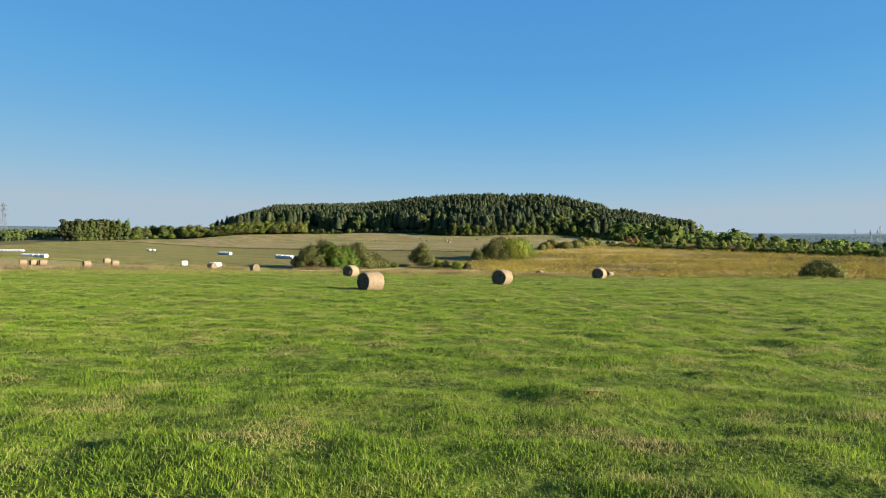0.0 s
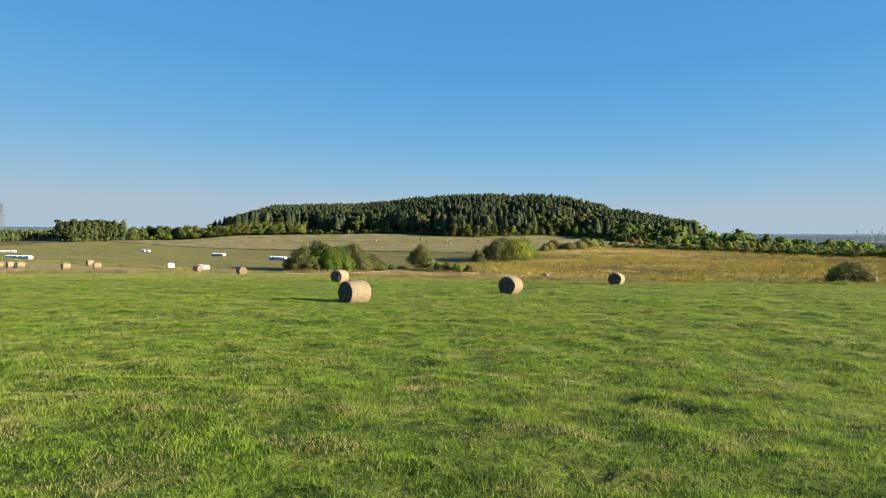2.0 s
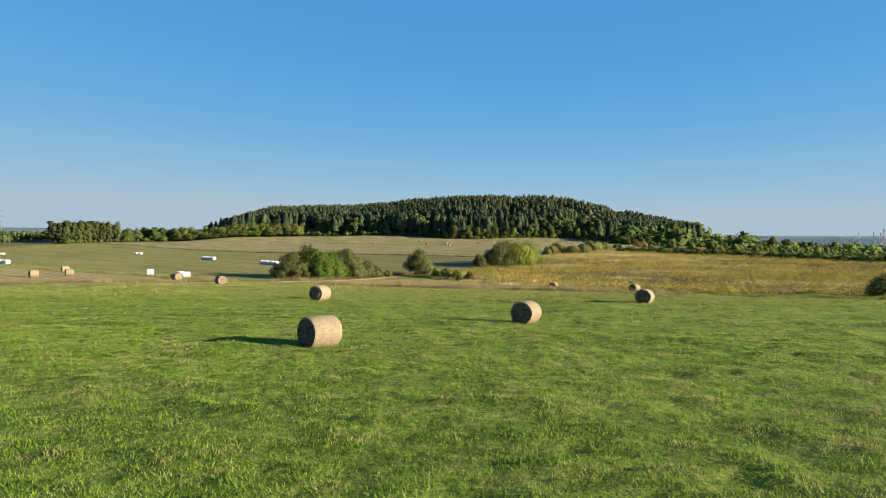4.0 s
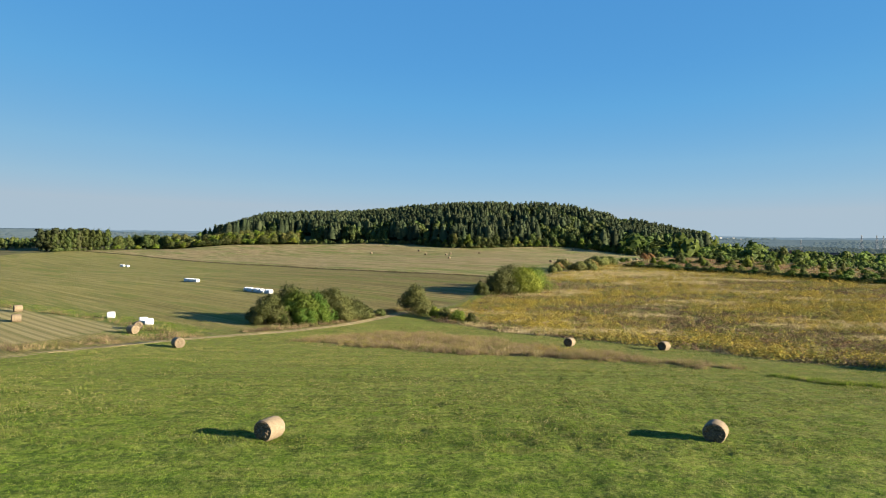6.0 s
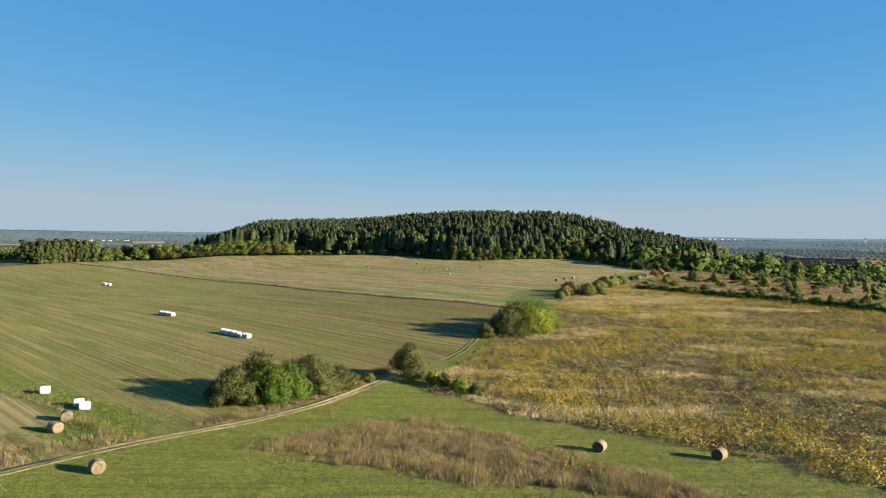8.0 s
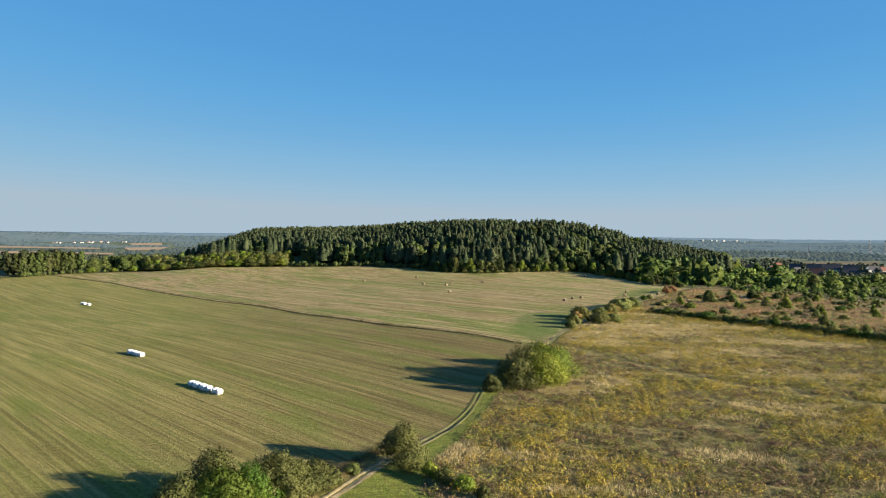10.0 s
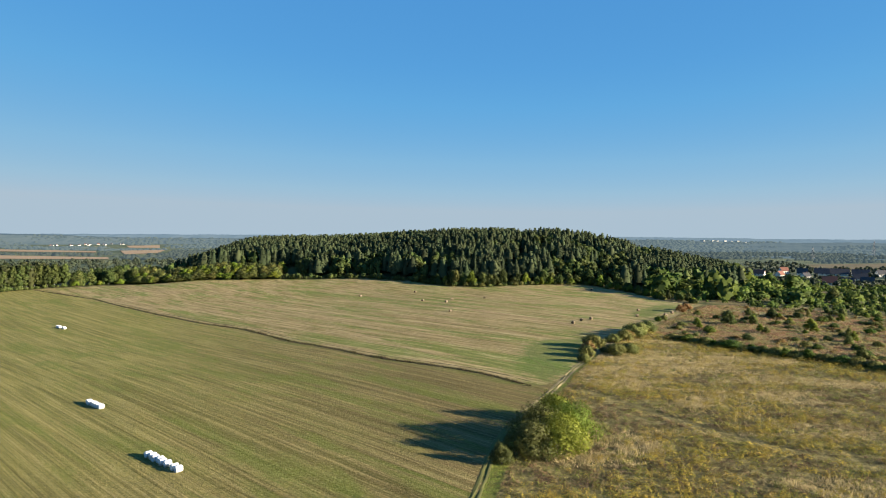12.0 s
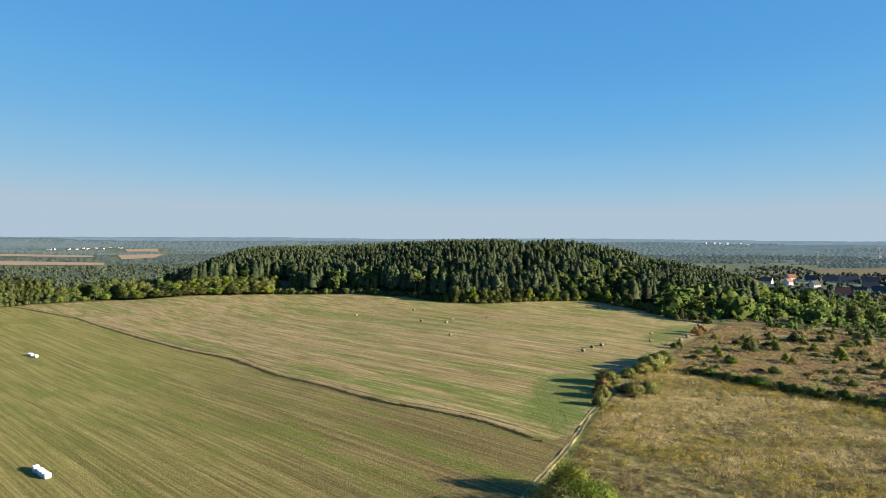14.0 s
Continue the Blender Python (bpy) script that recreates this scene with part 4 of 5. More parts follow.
BARK, BIRCH = bark_material(), birch_material()
BRIGHT = leafy("bright_leaves", (0.030, 0.064, 0.008), (0.063, 0.116, 0.014), (0.118, 0.167, 0.023))
OLIVE = leafy("olive_leaves", (0.042, 0.052, 0.015), (0.082, 0.096, 0.027), (0.140, 0.148, 0.046))
YELLOWGREEN = leafy("yellow_green_leaves", (0.058, 0.094, 0.012), (0.132, 0.183, 0.022), (0.223, 0.267, 0.036))
WOODGREEN = leafy("woodland_leaves", (0.032, 0.056, 0.018), (0.062, 0.092, 0.026), (0.110, 0.138, 0.038), 0.12, 0.3, crowns=0.7)
# darker than the woodland leaves: the stand's shade is painted into the colour
SHADED_STAND = leafy("shaded_stand_leaves", (0.018, 0.026, 0.011), (0.032, 0.042, 0.016), (0.054, 0.062, 0.023), 0.12, 0.2, crowns=0.5)
NEEDLES = leafy("pine_needles", (0.031, 0.045, 0.023), (0.046, 0.063, 0.030), (0.069, 0.088, 0.038), 0.14, 0.15, 0.95, crowns=0.6)
VALLEY = leafy("valley_leaves", (0.048, 0.086, 0.023), (0.090, 0.140, 0.029), (0.157, 0.209, 0.044), 0.05, 0.45, crowns=0.8)
# muted and bluish: a little distance haze is painted into this leaf colour
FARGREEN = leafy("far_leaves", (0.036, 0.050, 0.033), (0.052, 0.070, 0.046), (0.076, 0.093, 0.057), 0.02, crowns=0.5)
HEDGE = leafy("hedge_leaves", (0.075, 0.092, 0.026), (0.140, 0.160, 0.044), (0.225, 0.235, 0.072), through_light=0.35)
AUTUMN = leafy("rusty_leaves", (0.105, 0.056, 0.030), (0.224, 0.128, 0.052), (0.329, 0.242, 0.074))


def crown_lobes(rng, w, h, base, count):
    """Uneven lobes that fill a crown of half-width w from height base to h."""
    out = []
    for k in range(count):
        a = 2.4 * k + rng.uniform(-0.5, 0.5)
        u = (k + 0.5) / count
        z = base + (h - base) * (0.18 + 0.64 * u)
        reach = w * (0.62 * (1 - u ** 2.2) + 0.08) * rng.uniform(0.6, 1.15)
        r = w * rng.uniform(0.34, 0.55) * (1.05 - 0.3 * u)
        out.append((math.cos(a) * reach, math.sin(a) * reach, z, r, r, r * rng.uniform(0.7, 1.0)))
    return out


def stems(rng, lobes, h, trunk, many=False):
    lines = []
    if many:
        for x, y, z, *_ in lobes[:6]:
            lines.append([(0.12 * x, 0.12 * y, -0.1, trunk), (0.45 * x, 0.45 * y, 0.5 * z, 0.7 * trunk), (x, y, z, 0.25 * trunk)])
    else:
        lines.append([(0, 0, -0.2, trunk * 1.25), (0.04 * h * rng.normal(), 0.02 * h, 0.3 * h, trunk * 0.8), (0, 0, 0.6 * h, trunk * 0.5), (0, 0, 0.88 * h, trunk * 0.15)])
        for x, y, z, *_ in lobes[::2]:
            lines.append([(0, 0, max(0.25 * h, z - 0.25 * h), trunk * 0.45), (0.5 * x, 0.5 * y, z - 0.08 * h, trunk * 0.3), (x, y, z, trunk * 0.1)])
    return tubes(lines, 6)


def tree(name, label, category, seed, w, h, base, lobes, n, size, leaf, bark, trunk, bushy=False, group=""):
    rng = np.random.default_rng(seed)
    ob = thing(name, label, category, group)
    lo = crown_lobes(rng, w, h, base, lobes)
    v, f = stems(rng, lo, h, trunk, bushy)
    part("stems" if bushy else "trunk", mesh("trunk", v, f, bark, True), ob)
    c, d = shell(rng, lo, n, 0.40)
    v, f = leaves(rng, c, d, size, 0.38)
    whole = (c - (0, 0, 0.45 * h)) / (w, w, 0.6 * h)
    tips = rng.choice(len(c), max(10, n // 60))
    reach = rng.uniform(0.05, 0.22, len(tips)) * (w + 0.4 * h)
    way = d[tips] * (0.6, 0.6, 0.5) + (0, 0, 0.55)
    along_tip = np.linspace(0, 1, 11)
    sc = (c[tips, None] + way[:, None] * (reach[:, None, None] * along_tip[None, :, None])).reshape(-1, 3) + rng.normal(0, 0.3 * size, (11 * len(tips), 3))
    sv, sf = leaves(rng, sc, np.repeat(d[tips], 11, axis=0), 0.8 * size, 0.6)
    f = np.concatenate([f, sf + len(v)])
    v = np.concatenate([v, sv])
    d, whole = np.concatenate([d, np.repeat(d[tips], 11, axis=0)]), np.concatenate([whole, np.repeat(whole[tips], 11, axis=0)])
    part("crown", mesh("crown", v, f, leaf, normals=leaf_normals(rng, d + 0.5 * whole, 0.24)), ob)
    return ob


def stand(x, y, turn=0.0, s=1.0, sz=None):
    return Matrix.Translation((x, y, H(x, y) - 0.05)) @ Matrix.Rotation(turn, 4, "Z") @ Matrix.Diagonal((s, s, sz or s, 1))


def put_at(ob, x, y, turn=0.0, s=1.0, sz=None):
    ob.matrix_basis = stand(x, y, turn, s, sz)
    return ob


put_at(tree("shrub", "olive green willow shrub beside the dirt track", "shrub", 31, 3.5, 5.0, 0.0, 14, 9000, 0.16, OLIVE, BARK, 0.07, True), -28.9, 129.4)
put_at(tree("shrub", "dense bright green bush beside the dirt track", "shrub", 32, 3.6, 5.6, 0.0, 16, 11000, 0.19, BRIGHT, BARK, 0.09, True), -24.9, 130.6)
put_at(tree("shrub", "tall olive green shrub with ragged top", "shrub", 33, 3.3, 6.4, 0.1, 14, 8500, 0.16, OLIVE, BARK, 0.08, True), -20.2, 135.2)
put_at(tree("shrub", "low olive green shrub at the hedge end", "shrub", 34, 2.6, 3.3, 0.0, 11, 5500, 0.16, OLIVE, BARK, 0.06, True), -16.6, 139.6)
put_at(tree("shrub", "dark green bush in the middle of the hedge", "shrub", 321, 3.0, 5.4, 0.0, 13, 7000, 0.18, BRIGHT, BARK, 0.07, True), -22.3, 132.8)
put_at(tree("shrub", "tall olive bush behind the hedge front", "shrub", 322, 3.4, 6.6, 0.0, 13, 7000, 0.17, OLIVE, BARK, 0.07, True), -27.2, 134.0)
put_at(tree("shrub", "dense green bush filling the hedge", "shrub", 323, 2.7, 4.4, 0.0, 12, 6000, 0.17, BRIGHT, BARK, 0.07, True), -26.4, 129.6)
put_at(tree("shrub", "ragged olive shrub between taller bushes", "shrub", 324, 2.6, 4.4, 0.0, 12, 5500, 0.16, OLIVE, BARK, 0.06, True), -18.4, 137.2)
put_at(tree("shrub", "ragged low shrub at the hedge foot", "shrub", 325, 1.9, 2.9, 0.0, 11, 4000, 0.15, OLIVE, BARK, 0.06, True), -31.2, 129.0)
for seed, leaf, w, h, x, y in ((351, OLIVE, 1.9, 2.6, -29.8, 127.6), (352, OLIVE, 2.0, 3.4, -27.2, 127.8), (353, BRIGHT, 2.1, 3.2, -23.4, 128.6), (354, BRIGHT, 1.9, 3.0, -21.2, 131.2), (355, OLIVE, 2.0, 3.6, -18.6, 134.4), (356, OLIVE, 1.6, 2.4, -15.0, 140.4)):
    put_at(tree("shrub", "low bush at the foot of the hedge", "shrub", seed, w, h, 0.0, 9, 3200, 0.15, leaf, BARK, 0.05, True), x, y)
for seed, leaf, w, h, x, y in ((326, YELLOWGREEN, 1.3, 2.3, -2.6, 143.4), (327, OLIVE, 1.4, 2.5, -0.6, 141.6), (328, YELLOWGREEN, 1.5, 2.2, 1.6, 139.6), (329, OLIVE, 1.2, 1.9, 4.0, 137.0)):
    put_at(tree("shrub", "small yellowing bush at the meadow corner", "shrub", seed, w, h, 0.0, 8, 2200, 0.13, leaf, BARK, 0.04, True), x, y)
put_at(tree("shrub", "round olive green shrub at the track bend", "shrub", 35, 3.5, 6.2, 0.0, 15, 9000, 0.17, OLIVE, BARK, 0.08, True), -6.6, 147.2)
for seed, leaf, w, h, x, y in ((36, OLIVE, 4.8, 6.4, 13.8, 191.5), (37, YELLOWGREEN, 5.6, 6.9, 19.6, 193.5), (361, OLIVE, 5.8, 7.2, 16.5, 199.0), (371, YELLOWGREEN, 6.0, 7.0, 22.6, 201.5),
                               (372, YELLOWGREEN, 4.8, 5.6, 21.5, 211.0)):
    put_at(tree("shrub", "broad " + ("olive" if leaf == OLIVE else "yellow-green") + " bush with dense foliage to the ground", "shrub", seed, w, h, 0.0, 16, 8500, 0.22, leaf, BARK, 0.1, True, "bush clump"), x, y)
put_at(tree("shrub", "small round shrub beside the broad tree", "shrub", 38, 2.2, 3.9, 0.0, 10, 4200, 0.16, OLIVE, BARK, 0.06, True), 8.3, 187.6)
put_at(tree("shrub", "dark leaning bush at the meadow corner", "shrub", 39, 3.0, 3.3, 0.0, 12, 6500, 0.15, OLIVE, BARK, 0.06, True), 55.3, 93)

# templates that are repeated
SHRUBS = [tree("shrub", "green shrub in the hedgerow", "shrub", 41 + k, 2.2, 2.6 + 0.5 * k, 0.0, 10, 2400, 0.22, m, BARK, 0.05, True, "hedgerow shrubs")
          for k, m in enumerate((HEDGE, WOODGREEN, BRIGHT, AUTUMN))]
TREES = [tree("tree", "broad-leaved tree at the forest edge", "tree", 51 + k, 3.2, 9.0, 0.1, 17, 3400, 0.34, m, BARK, 0.18, False, "forest edge trees")
         for k, m in enumerate((WOODGREEN, HEDGE, WOODGREEN, YELLOWGREEN))]
BIRCHES = [tree("birch_tree", "tall slim birch with pale trunk", "tree", 61 + k, 2.7, 13.5, 0.4, 18, 3600, 0.40, WOODGREEN, BIRCH, 0.15, False, "birches") for k in range(2)]
plant = np.random.default_rng(77)
used = set()


def repeat(kinds, x, y, s=1.0, sz=None, which=None):
    ob = kinds[int(plant.integers(len(kinds))) if which is None else which]
    m = stand(x, y, plant.uniform(0, 6.28), s, sz)
    if ob.name in used:
        return copy_thing(ob, m @ Matrix.Diagonal([1 / c for c in ob.scale] + [1]))
    used.add(ob.name)
    ob.matrix_basis = m
    return ob


for x, y, s, sz, k in ((-12.8, 144.2, 0.55, 0.5, 0), (42.5, 276, 1.3, 1.3, 0), (48, 291, 1.9, 1.6, 0), (40, 268, 0.9, 1.0, 0), (52, 279, 2.1, 1.3, 0), (57, 281, 1.9, 1.2, 0), (62, 303, 1.5, 1.4, 0), (67, 310, 2.1, 1.8, 0), (71, 316, 1.9, 1.7, 0),
                       (76, 321, 1.7, 1.6, 0), (57, 299, 1.3, 1.1, 0), (45, 284, 1.1, 0.9, 3), (64, 306, 1.2, 0.9, 3), (93, 352, 0.9, 0.8, 0), (89, 347, 0.8, 0.7, 2), (110, 378, 1.2, 1.0, 3), (115, 384, 1.2, 1.0, 3)):
    repeat(SHRUBS, x, y, s, sz, k)
# low hedge behind the meadow
for px, py in along(((80, 308), (90, 294), (106, 279), (119, 268), (140, 238), (180, 205)), 2.2):
    repeat(SHRUBS, px + plant.uniform(-1, 1), py + plant.uniform(-1, 1), plant.uniform(1.0, 1.6), plant.uniform(0.6, 1.0), int(plant.choice((0, 0, 0, 2))))
# scattered scrub
made = 0
while made < 185:
    sx, sy = plant.uniform(85, 230), plant.uniform(240, 400)
    if inside(SCRUB, np.array([sx]), np.array([sy]))[0] > 3:
        if made % 5 == 0:
            tagged(repeat(TREES, sx, sy, plant.uniform(0.35, 0.60), plant.uniform(0.30, 0.55), int(plant.choice((1, 3)))), "young pale green tree among the scrub")
        else:
            k = int(plant.choice((0, 0, 0, 0, 2, 2, 1, 3)))
            repeat(SHRUBS, sx, sy, plant.uniform(0.5, 1.2), plant.uniform(0.25, 0.45) if k == 3 else plant.uniform(0.35, 0.85), k)
        made += 1
for x, y, s in ((223, 443, 1.5), (117, 343, 1.0), (148, 337, 0.8), (129, 346, 0.6), (149, 369, 0.8)):
    repeat(TREES, x, y, s * 0.9, s * 0.75)
# forest edge
for px, py in along(FOREST_EDGE[:8], 5.0):
    low = 0.6 if px > 108 else 1.0
    repeat(TREES, px + plant.uniform(-2, 2), py + 3 + plant.uniform(-1, 2), low * plant.uniform(0.75, 1.2), low * plant.uniform(0.55, 1.25), int(plant.choice((0, 1, 2, 3), p=(0.40, 0.17, 0.33, 0.10))))
    if plant.random() < 0.7:
        repeat(SHRUBS, px + plant.uniform(-3, 3), py + 0.5 + plant.uniform(-0.5, 1), plant.uniform(0.8, 1.2), plant.uniform(0.6, 1.1), int(plant.integers(3)))
for px, py in along(FOREST_EDGE[1:5], 7.0):
    tagged(repeat(TREES, px + plant.uniform(-2, 1), py + plant.uniform(-1, 1), plant.uniform(0.5, 0.8), plant.uniform(0.45, 0.7), 3), "young yellow-green tree at the forest edge")
# broad low belt in front of the hill's foot, taller trees behind it
for row, (back, lo, hi) in enumerate(((2.0, 0.50, 0.75), (7.0, 0.78, 1.0), (12.5, 0.9, 1.1), (18.0, 0.9, 1.15))):
    for px, py in along(((-122, 512), (-160, 512), (-190, 511), (-226, 517)), 5.2):
        tagged(repeat(TREES, px + plant.uniform(-2, 2), py + back + plant.uniform(-1, 1), plant.uniform(1.25, 1.7), plant.uniform(lo, hi), int(plant.choice((0, 1, 1, 3)))), "broad bushy tree in the low belt at the hill's foot")
for k in range(34):
    u = plant.random()
    tagged(repeat(BIRCHES if k % 5 == 0 else TREES, -214 - 50 * u + plant.uniform(-3, 3), 524 - 22 * sstep(u, 0.3, 1.0) + plant.uniform(0, 16), plant.uniform(1.1, 1.5), plant.uniform(0.75, 0.95) if k % 5 == 0 else plant.uniform(1.1, 1.5), None if k % 5 == 0 else int(plant.choice((0, 1, 1, 2)))),
           "tall pale green tree behind the hay field")
for k in range(22):
    u = k / 21
    tagged(repeat(BIRCHES, -264 - 30 * u + plant.uniform(-1, 1), 498 - 22 * u + plant.uniform(0, 4), plant.uniform(1.0, 1.35), plant.uniform(1.15, 1.4)), "tall birch at the edge of the dense stand")
for x, y, s in ((-234, 516.5, 0.8), (-246, 512, 0.6), (-210, 515, 0.9), (-257, 503, 0.7)):
    tagged(repeat(TREES, x, y, 1.3 * s, 0.7 * s, 3), "round yellow-green young tree at the field edge")

for k, ob in enumerate(SHRUBS + TREES + BIRCHES):
    if ob.name not in used:
        put_at(ob, -150 + 24 * k, 514)


# ---- woods ----
def lathe(rng, profile, sides=7):
    """A closed uneven body about the z axis from (height, radius) pairs, with outward ways."""
    a = 2 * np.pi * np.arange(sides) / sides
    rows, ways = [], []
    for z, r in profile:
        q = r * rng.uniform(0.85, 1.15, sides)
        rows.append(np.column_stack([q * np.cos(a), q * np.sin(a), np.full(sides, z)]))
        ways.append(np.column_stack([np.cos(a), np.sin(a), np.full(sides, 0.8)]))
    i = np.arange(len(rows) * sides).reshape(len(rows), sides)
    f = np.stack([i[:-1], np.roll(i, -1, 1)[:-1], np.roll(i, -1, 1)[1:], i[1:]], -1).reshape(-1, 4)
    w = np.concatenate(ways)
    return np.concatenate(rows), f, w / np.linalg.norm(w, axis=1)[:, None]


def join(*bodies):
    vs, fs, ws, base = [], [], [], 0
    for v, f, w in bodies:
        vs.append(v), fs.append(f + base), ws.append(w)
        base += len(v)
    return np.concatenate(vs), np.concatenate(fs), np.concatenate(ws)


def bole(top, r):
    t, g = tubes([[(0, 0, -0.03, r), (0, 0, 0.5 * top, 0.7 * r), (0, 0, top, 0.2 * r)]], 4)
    return t, g, t * (1, 1, 0) / (np.linalg.norm(t[:, :2], axis=1)[:, None] + 1e-6)


def conifer(seed, n=78, wide=0.165, low=0.16, blunt=1.15, size=0.085):
    """A pine or spruce: tiers of drooping needle sprays round a dark inner body; blunt over 1.5 rounds the top."""
    rng = np.random.default_rng(seed)

    def reach(u):
        return wide * (1 - np.clip((u - low) / (1 - low), 0, 1) ** blunt) + 0.012
    u = low + (0.98 - low) * rng.random(3 * n)
    u = u[rng.random(3 * n) < (reach(u) / wide + 0.15)][:n]
    tier = np.round(u * 9) / 9
    u = 0.55 * u + 0.45 * tier
    a = rng.uniform(0, 6.283, len(u))
    lobe = 1 + 0.22 * np.sin(3 * a + 40 * tier) + rng.normal(0, 0.10, len(u))
    r = reach(u) * lobe
    c = np.column_stack([r * np.cos(a), r * np.sin(a), u])
    d = np.column_stack([np.cos(a), np.sin(a), 0.75 + 0.5 * u])
    v, f = leaves(rng, c, d, size, 0.30, 1.25)
    way = leaf_normals(rng, d, 0.16)
    zs = np.linspace(low - 0.02, 0.97, 6)
    return join((v, f, way), lathe(rng, [(z, 0.74 * reach(z)) for z in zs]), bole(0.3, 0.012))


def roundtree(seed, n=110, size=0.17, w=0.28, base=0.06, sides=6):
    """A broad-leaved tree: leaf sprays on uneven lobes round a dark inner body."""
    rng = np.random.default_rng(seed)
    c, d = shell(rng, crown_lobes(rng, w, 1.0, base, 8), n, 0.25)
    v, f = leaves(rng, c, d, size, 0.32, 1.2)
    way = leaf_normals(rng, d + 0.6 * (c - (0, 0, 0.45)) / (w, w, 0.5), 0.16)
    inner = [(base + (0.86 - base) * q, 0.50 * w * math.sin(math.pi * (0.12 + 0.80 * q)) ** 0.7) for q in (0.0, 0.35, 0.7, 1.0)]
    return join((v, f, way), lathe(rng, inner, sides), bole(0.5, 0.02))


def wood(name, label, material, templates, spots, seed):
    """One joined mesh of many trees; spots are (x, y, height)."""
    rng = np.random.default_rng(seed)
    vs, fs, ws, own, base = [], [], [], [], 0
    pick = rng.integers(len(templates), size=len(spots))
    for k, (tv, tf, tn) in enumerate(templates):
        s = spots[pick == k]
        a = rng.uniform(0, 6.28, len(s))
        wide = s[:, 2] * rng.uniform(0.95, 1.3, len(s))
        x = s[:, 0, None] + wide[:, None] * (np.cos(a)[:, None] * tv[:, 0] - np.sin(a)[:, None] * tv[:, 1])
        y = s[:, 1, None] + wide[:, None] * (np.sin(a)[:, None] * tv[:, 0] + np.cos(a)[:, None] * tv[:, 1])
        z = height(s[:, 0], s[:, 1])[:, None] + s[:, 2, None] * tv[:, 2]
        vs.append(np.stack([x, y, z], -1).reshape(-1, 3))
        ca, sa = np.cos(a)[:, None], np.sin(a)[:, None]
        ws.append(np.stack([ca * tn[:, 0] - sa * tn[:, 1], sa * tn[:, 0] + ca * tn[:, 1], np.broadcast_to(tn[:, 2], (len(s), len(tn)))], -1).reshape(-1, 3))
        fs.append((tf[None] + (base + len(tv) * np.arange(len(s)))[:, None, None]).reshape(-1, 4))
        own.append(np.repeat(rng.random(len(s)), len(tv)))
        base += len(s) * len(tv)
    me = mesh(name, np.concatenate(vs), np.concatenate(fs), material, normals=np.concatenate(ws))
    me.attributes.new("plant", "FLOAT", "POINT").data.foreach_set("value", np.concatenate(own).astype(np.float32))
    return tagged(new(name, me), label, "woodland", kind="stuff")


def edge_spots(line, step, seed, lo, hi, back):
    rng = np.random.default_rng(seed)
    q = along(line, step)
    return np.column_stack([q[:, 0] + rng.uniform(-1, 1, len(q)), q[:, 1] + rng.uniform(0, back, len(q)), rng.uniform(lo, hi, len(q))])


def scatter(x0, x1, y0, y1, step, seed):
    rng = np.random.default_rng(seed)
    x, y = np.meshgrid(np.arange(x0, x1, step), np.arange(y0, y1, step))
    return (x + rng.uniform(-0.5, 0.5, x.shape) * step).ravel(), (y + rng.uniform(-0.5, 0.5, x.shape) * step).ravel(), rng


wx, wy, wr = scatter(-430, 330, 395, 672, 3.6, 81)
off = -inside(MOWN, wx, wy)
hp = hill_part(wx, wy)
hilly = (off > np.where(wx < -112, 34, 7)) & (hp > 0.9) & (wy < 605 + 65 * sstep(-wx, -20, 100)) & (wx > -215) & (wx < 212)
east_end = (wx > 148) & (wx < 196) & (wy > 488) & (wy < 548)
hilly |= east_end
leafy_slope = hilly & ~east_end & (wy < 600) & (patchy(wx, wy, 30, 22) > 0.24 + (0.052 - 0.037 * sstep(wx, -20, 90)) * hp)
piny = hilly & ~leafy_slope
wood("pine_forest", "dark pine forest covering the hill", NEEDLES,
     [conifer(1, wide=0.20, low=0.2, blunt=2.0), conifer(2, wide=0.18, blunt=1.7), conifer(3, wide=0.24, low=0.25, blunt=2.8), conifer(4, wide=0.22, low=0.2, blunt=2.3), conifer(8, wide=0.16, blunt=1.4)],
     np.column_stack([wx, wy, wr.uniform(12.6, 14.8, len(wx)) + 1.2 * patchy(wx, wy, 12, 23)])[piny & (wr.random(len(wx)) < 0.88)], 82)
wood("mixed_woodland", "mixed broad-leaved woodland on the lower slope", WOODGREEN, [roundtree(90 + k, 130, 0.13, 0.30) for k in range(4)],
     np.column_stack([wx, wy, wr.uniform(9.5, 14.5, len(wx)) - 3.0 * (off < 12)])[leafy_slope & (wr.random(len(wx)) < 0.45)], 83)
low_wood = (off > 14) & ~hilly & (wx < -226) & (wy > 415) & (wy < 600) & (wx > -400)
block_of_trees = (wx > -301) & (wx < -267) & (wy > 474) & (wy < 516) & (off > 2)
wood("mixed_woodland", "broad-leaved woodland behind the hay field", WOODGREEN, [roundtree(130 + k, 110, 0.14, 0.30) for k in range(4)],
     np.column_stack([wx, wy, wr.uniform(7.0, 13.0, len(wx)) * (1 - 0.25 * (wx < -330))])[low_wood & ~block_of_trees & ((wx > -264) | (wx < -330)) & (wr.random(len(wx)) < 0.26)], 84)
wood("mixed_woodland", "dense dark stand of tall trees at the field corner", SHADED_STAND, [roundtree(134 + k, 190, 0.085, 0.25) for k in range(3)],
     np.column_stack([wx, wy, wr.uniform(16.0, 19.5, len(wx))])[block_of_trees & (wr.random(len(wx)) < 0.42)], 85)
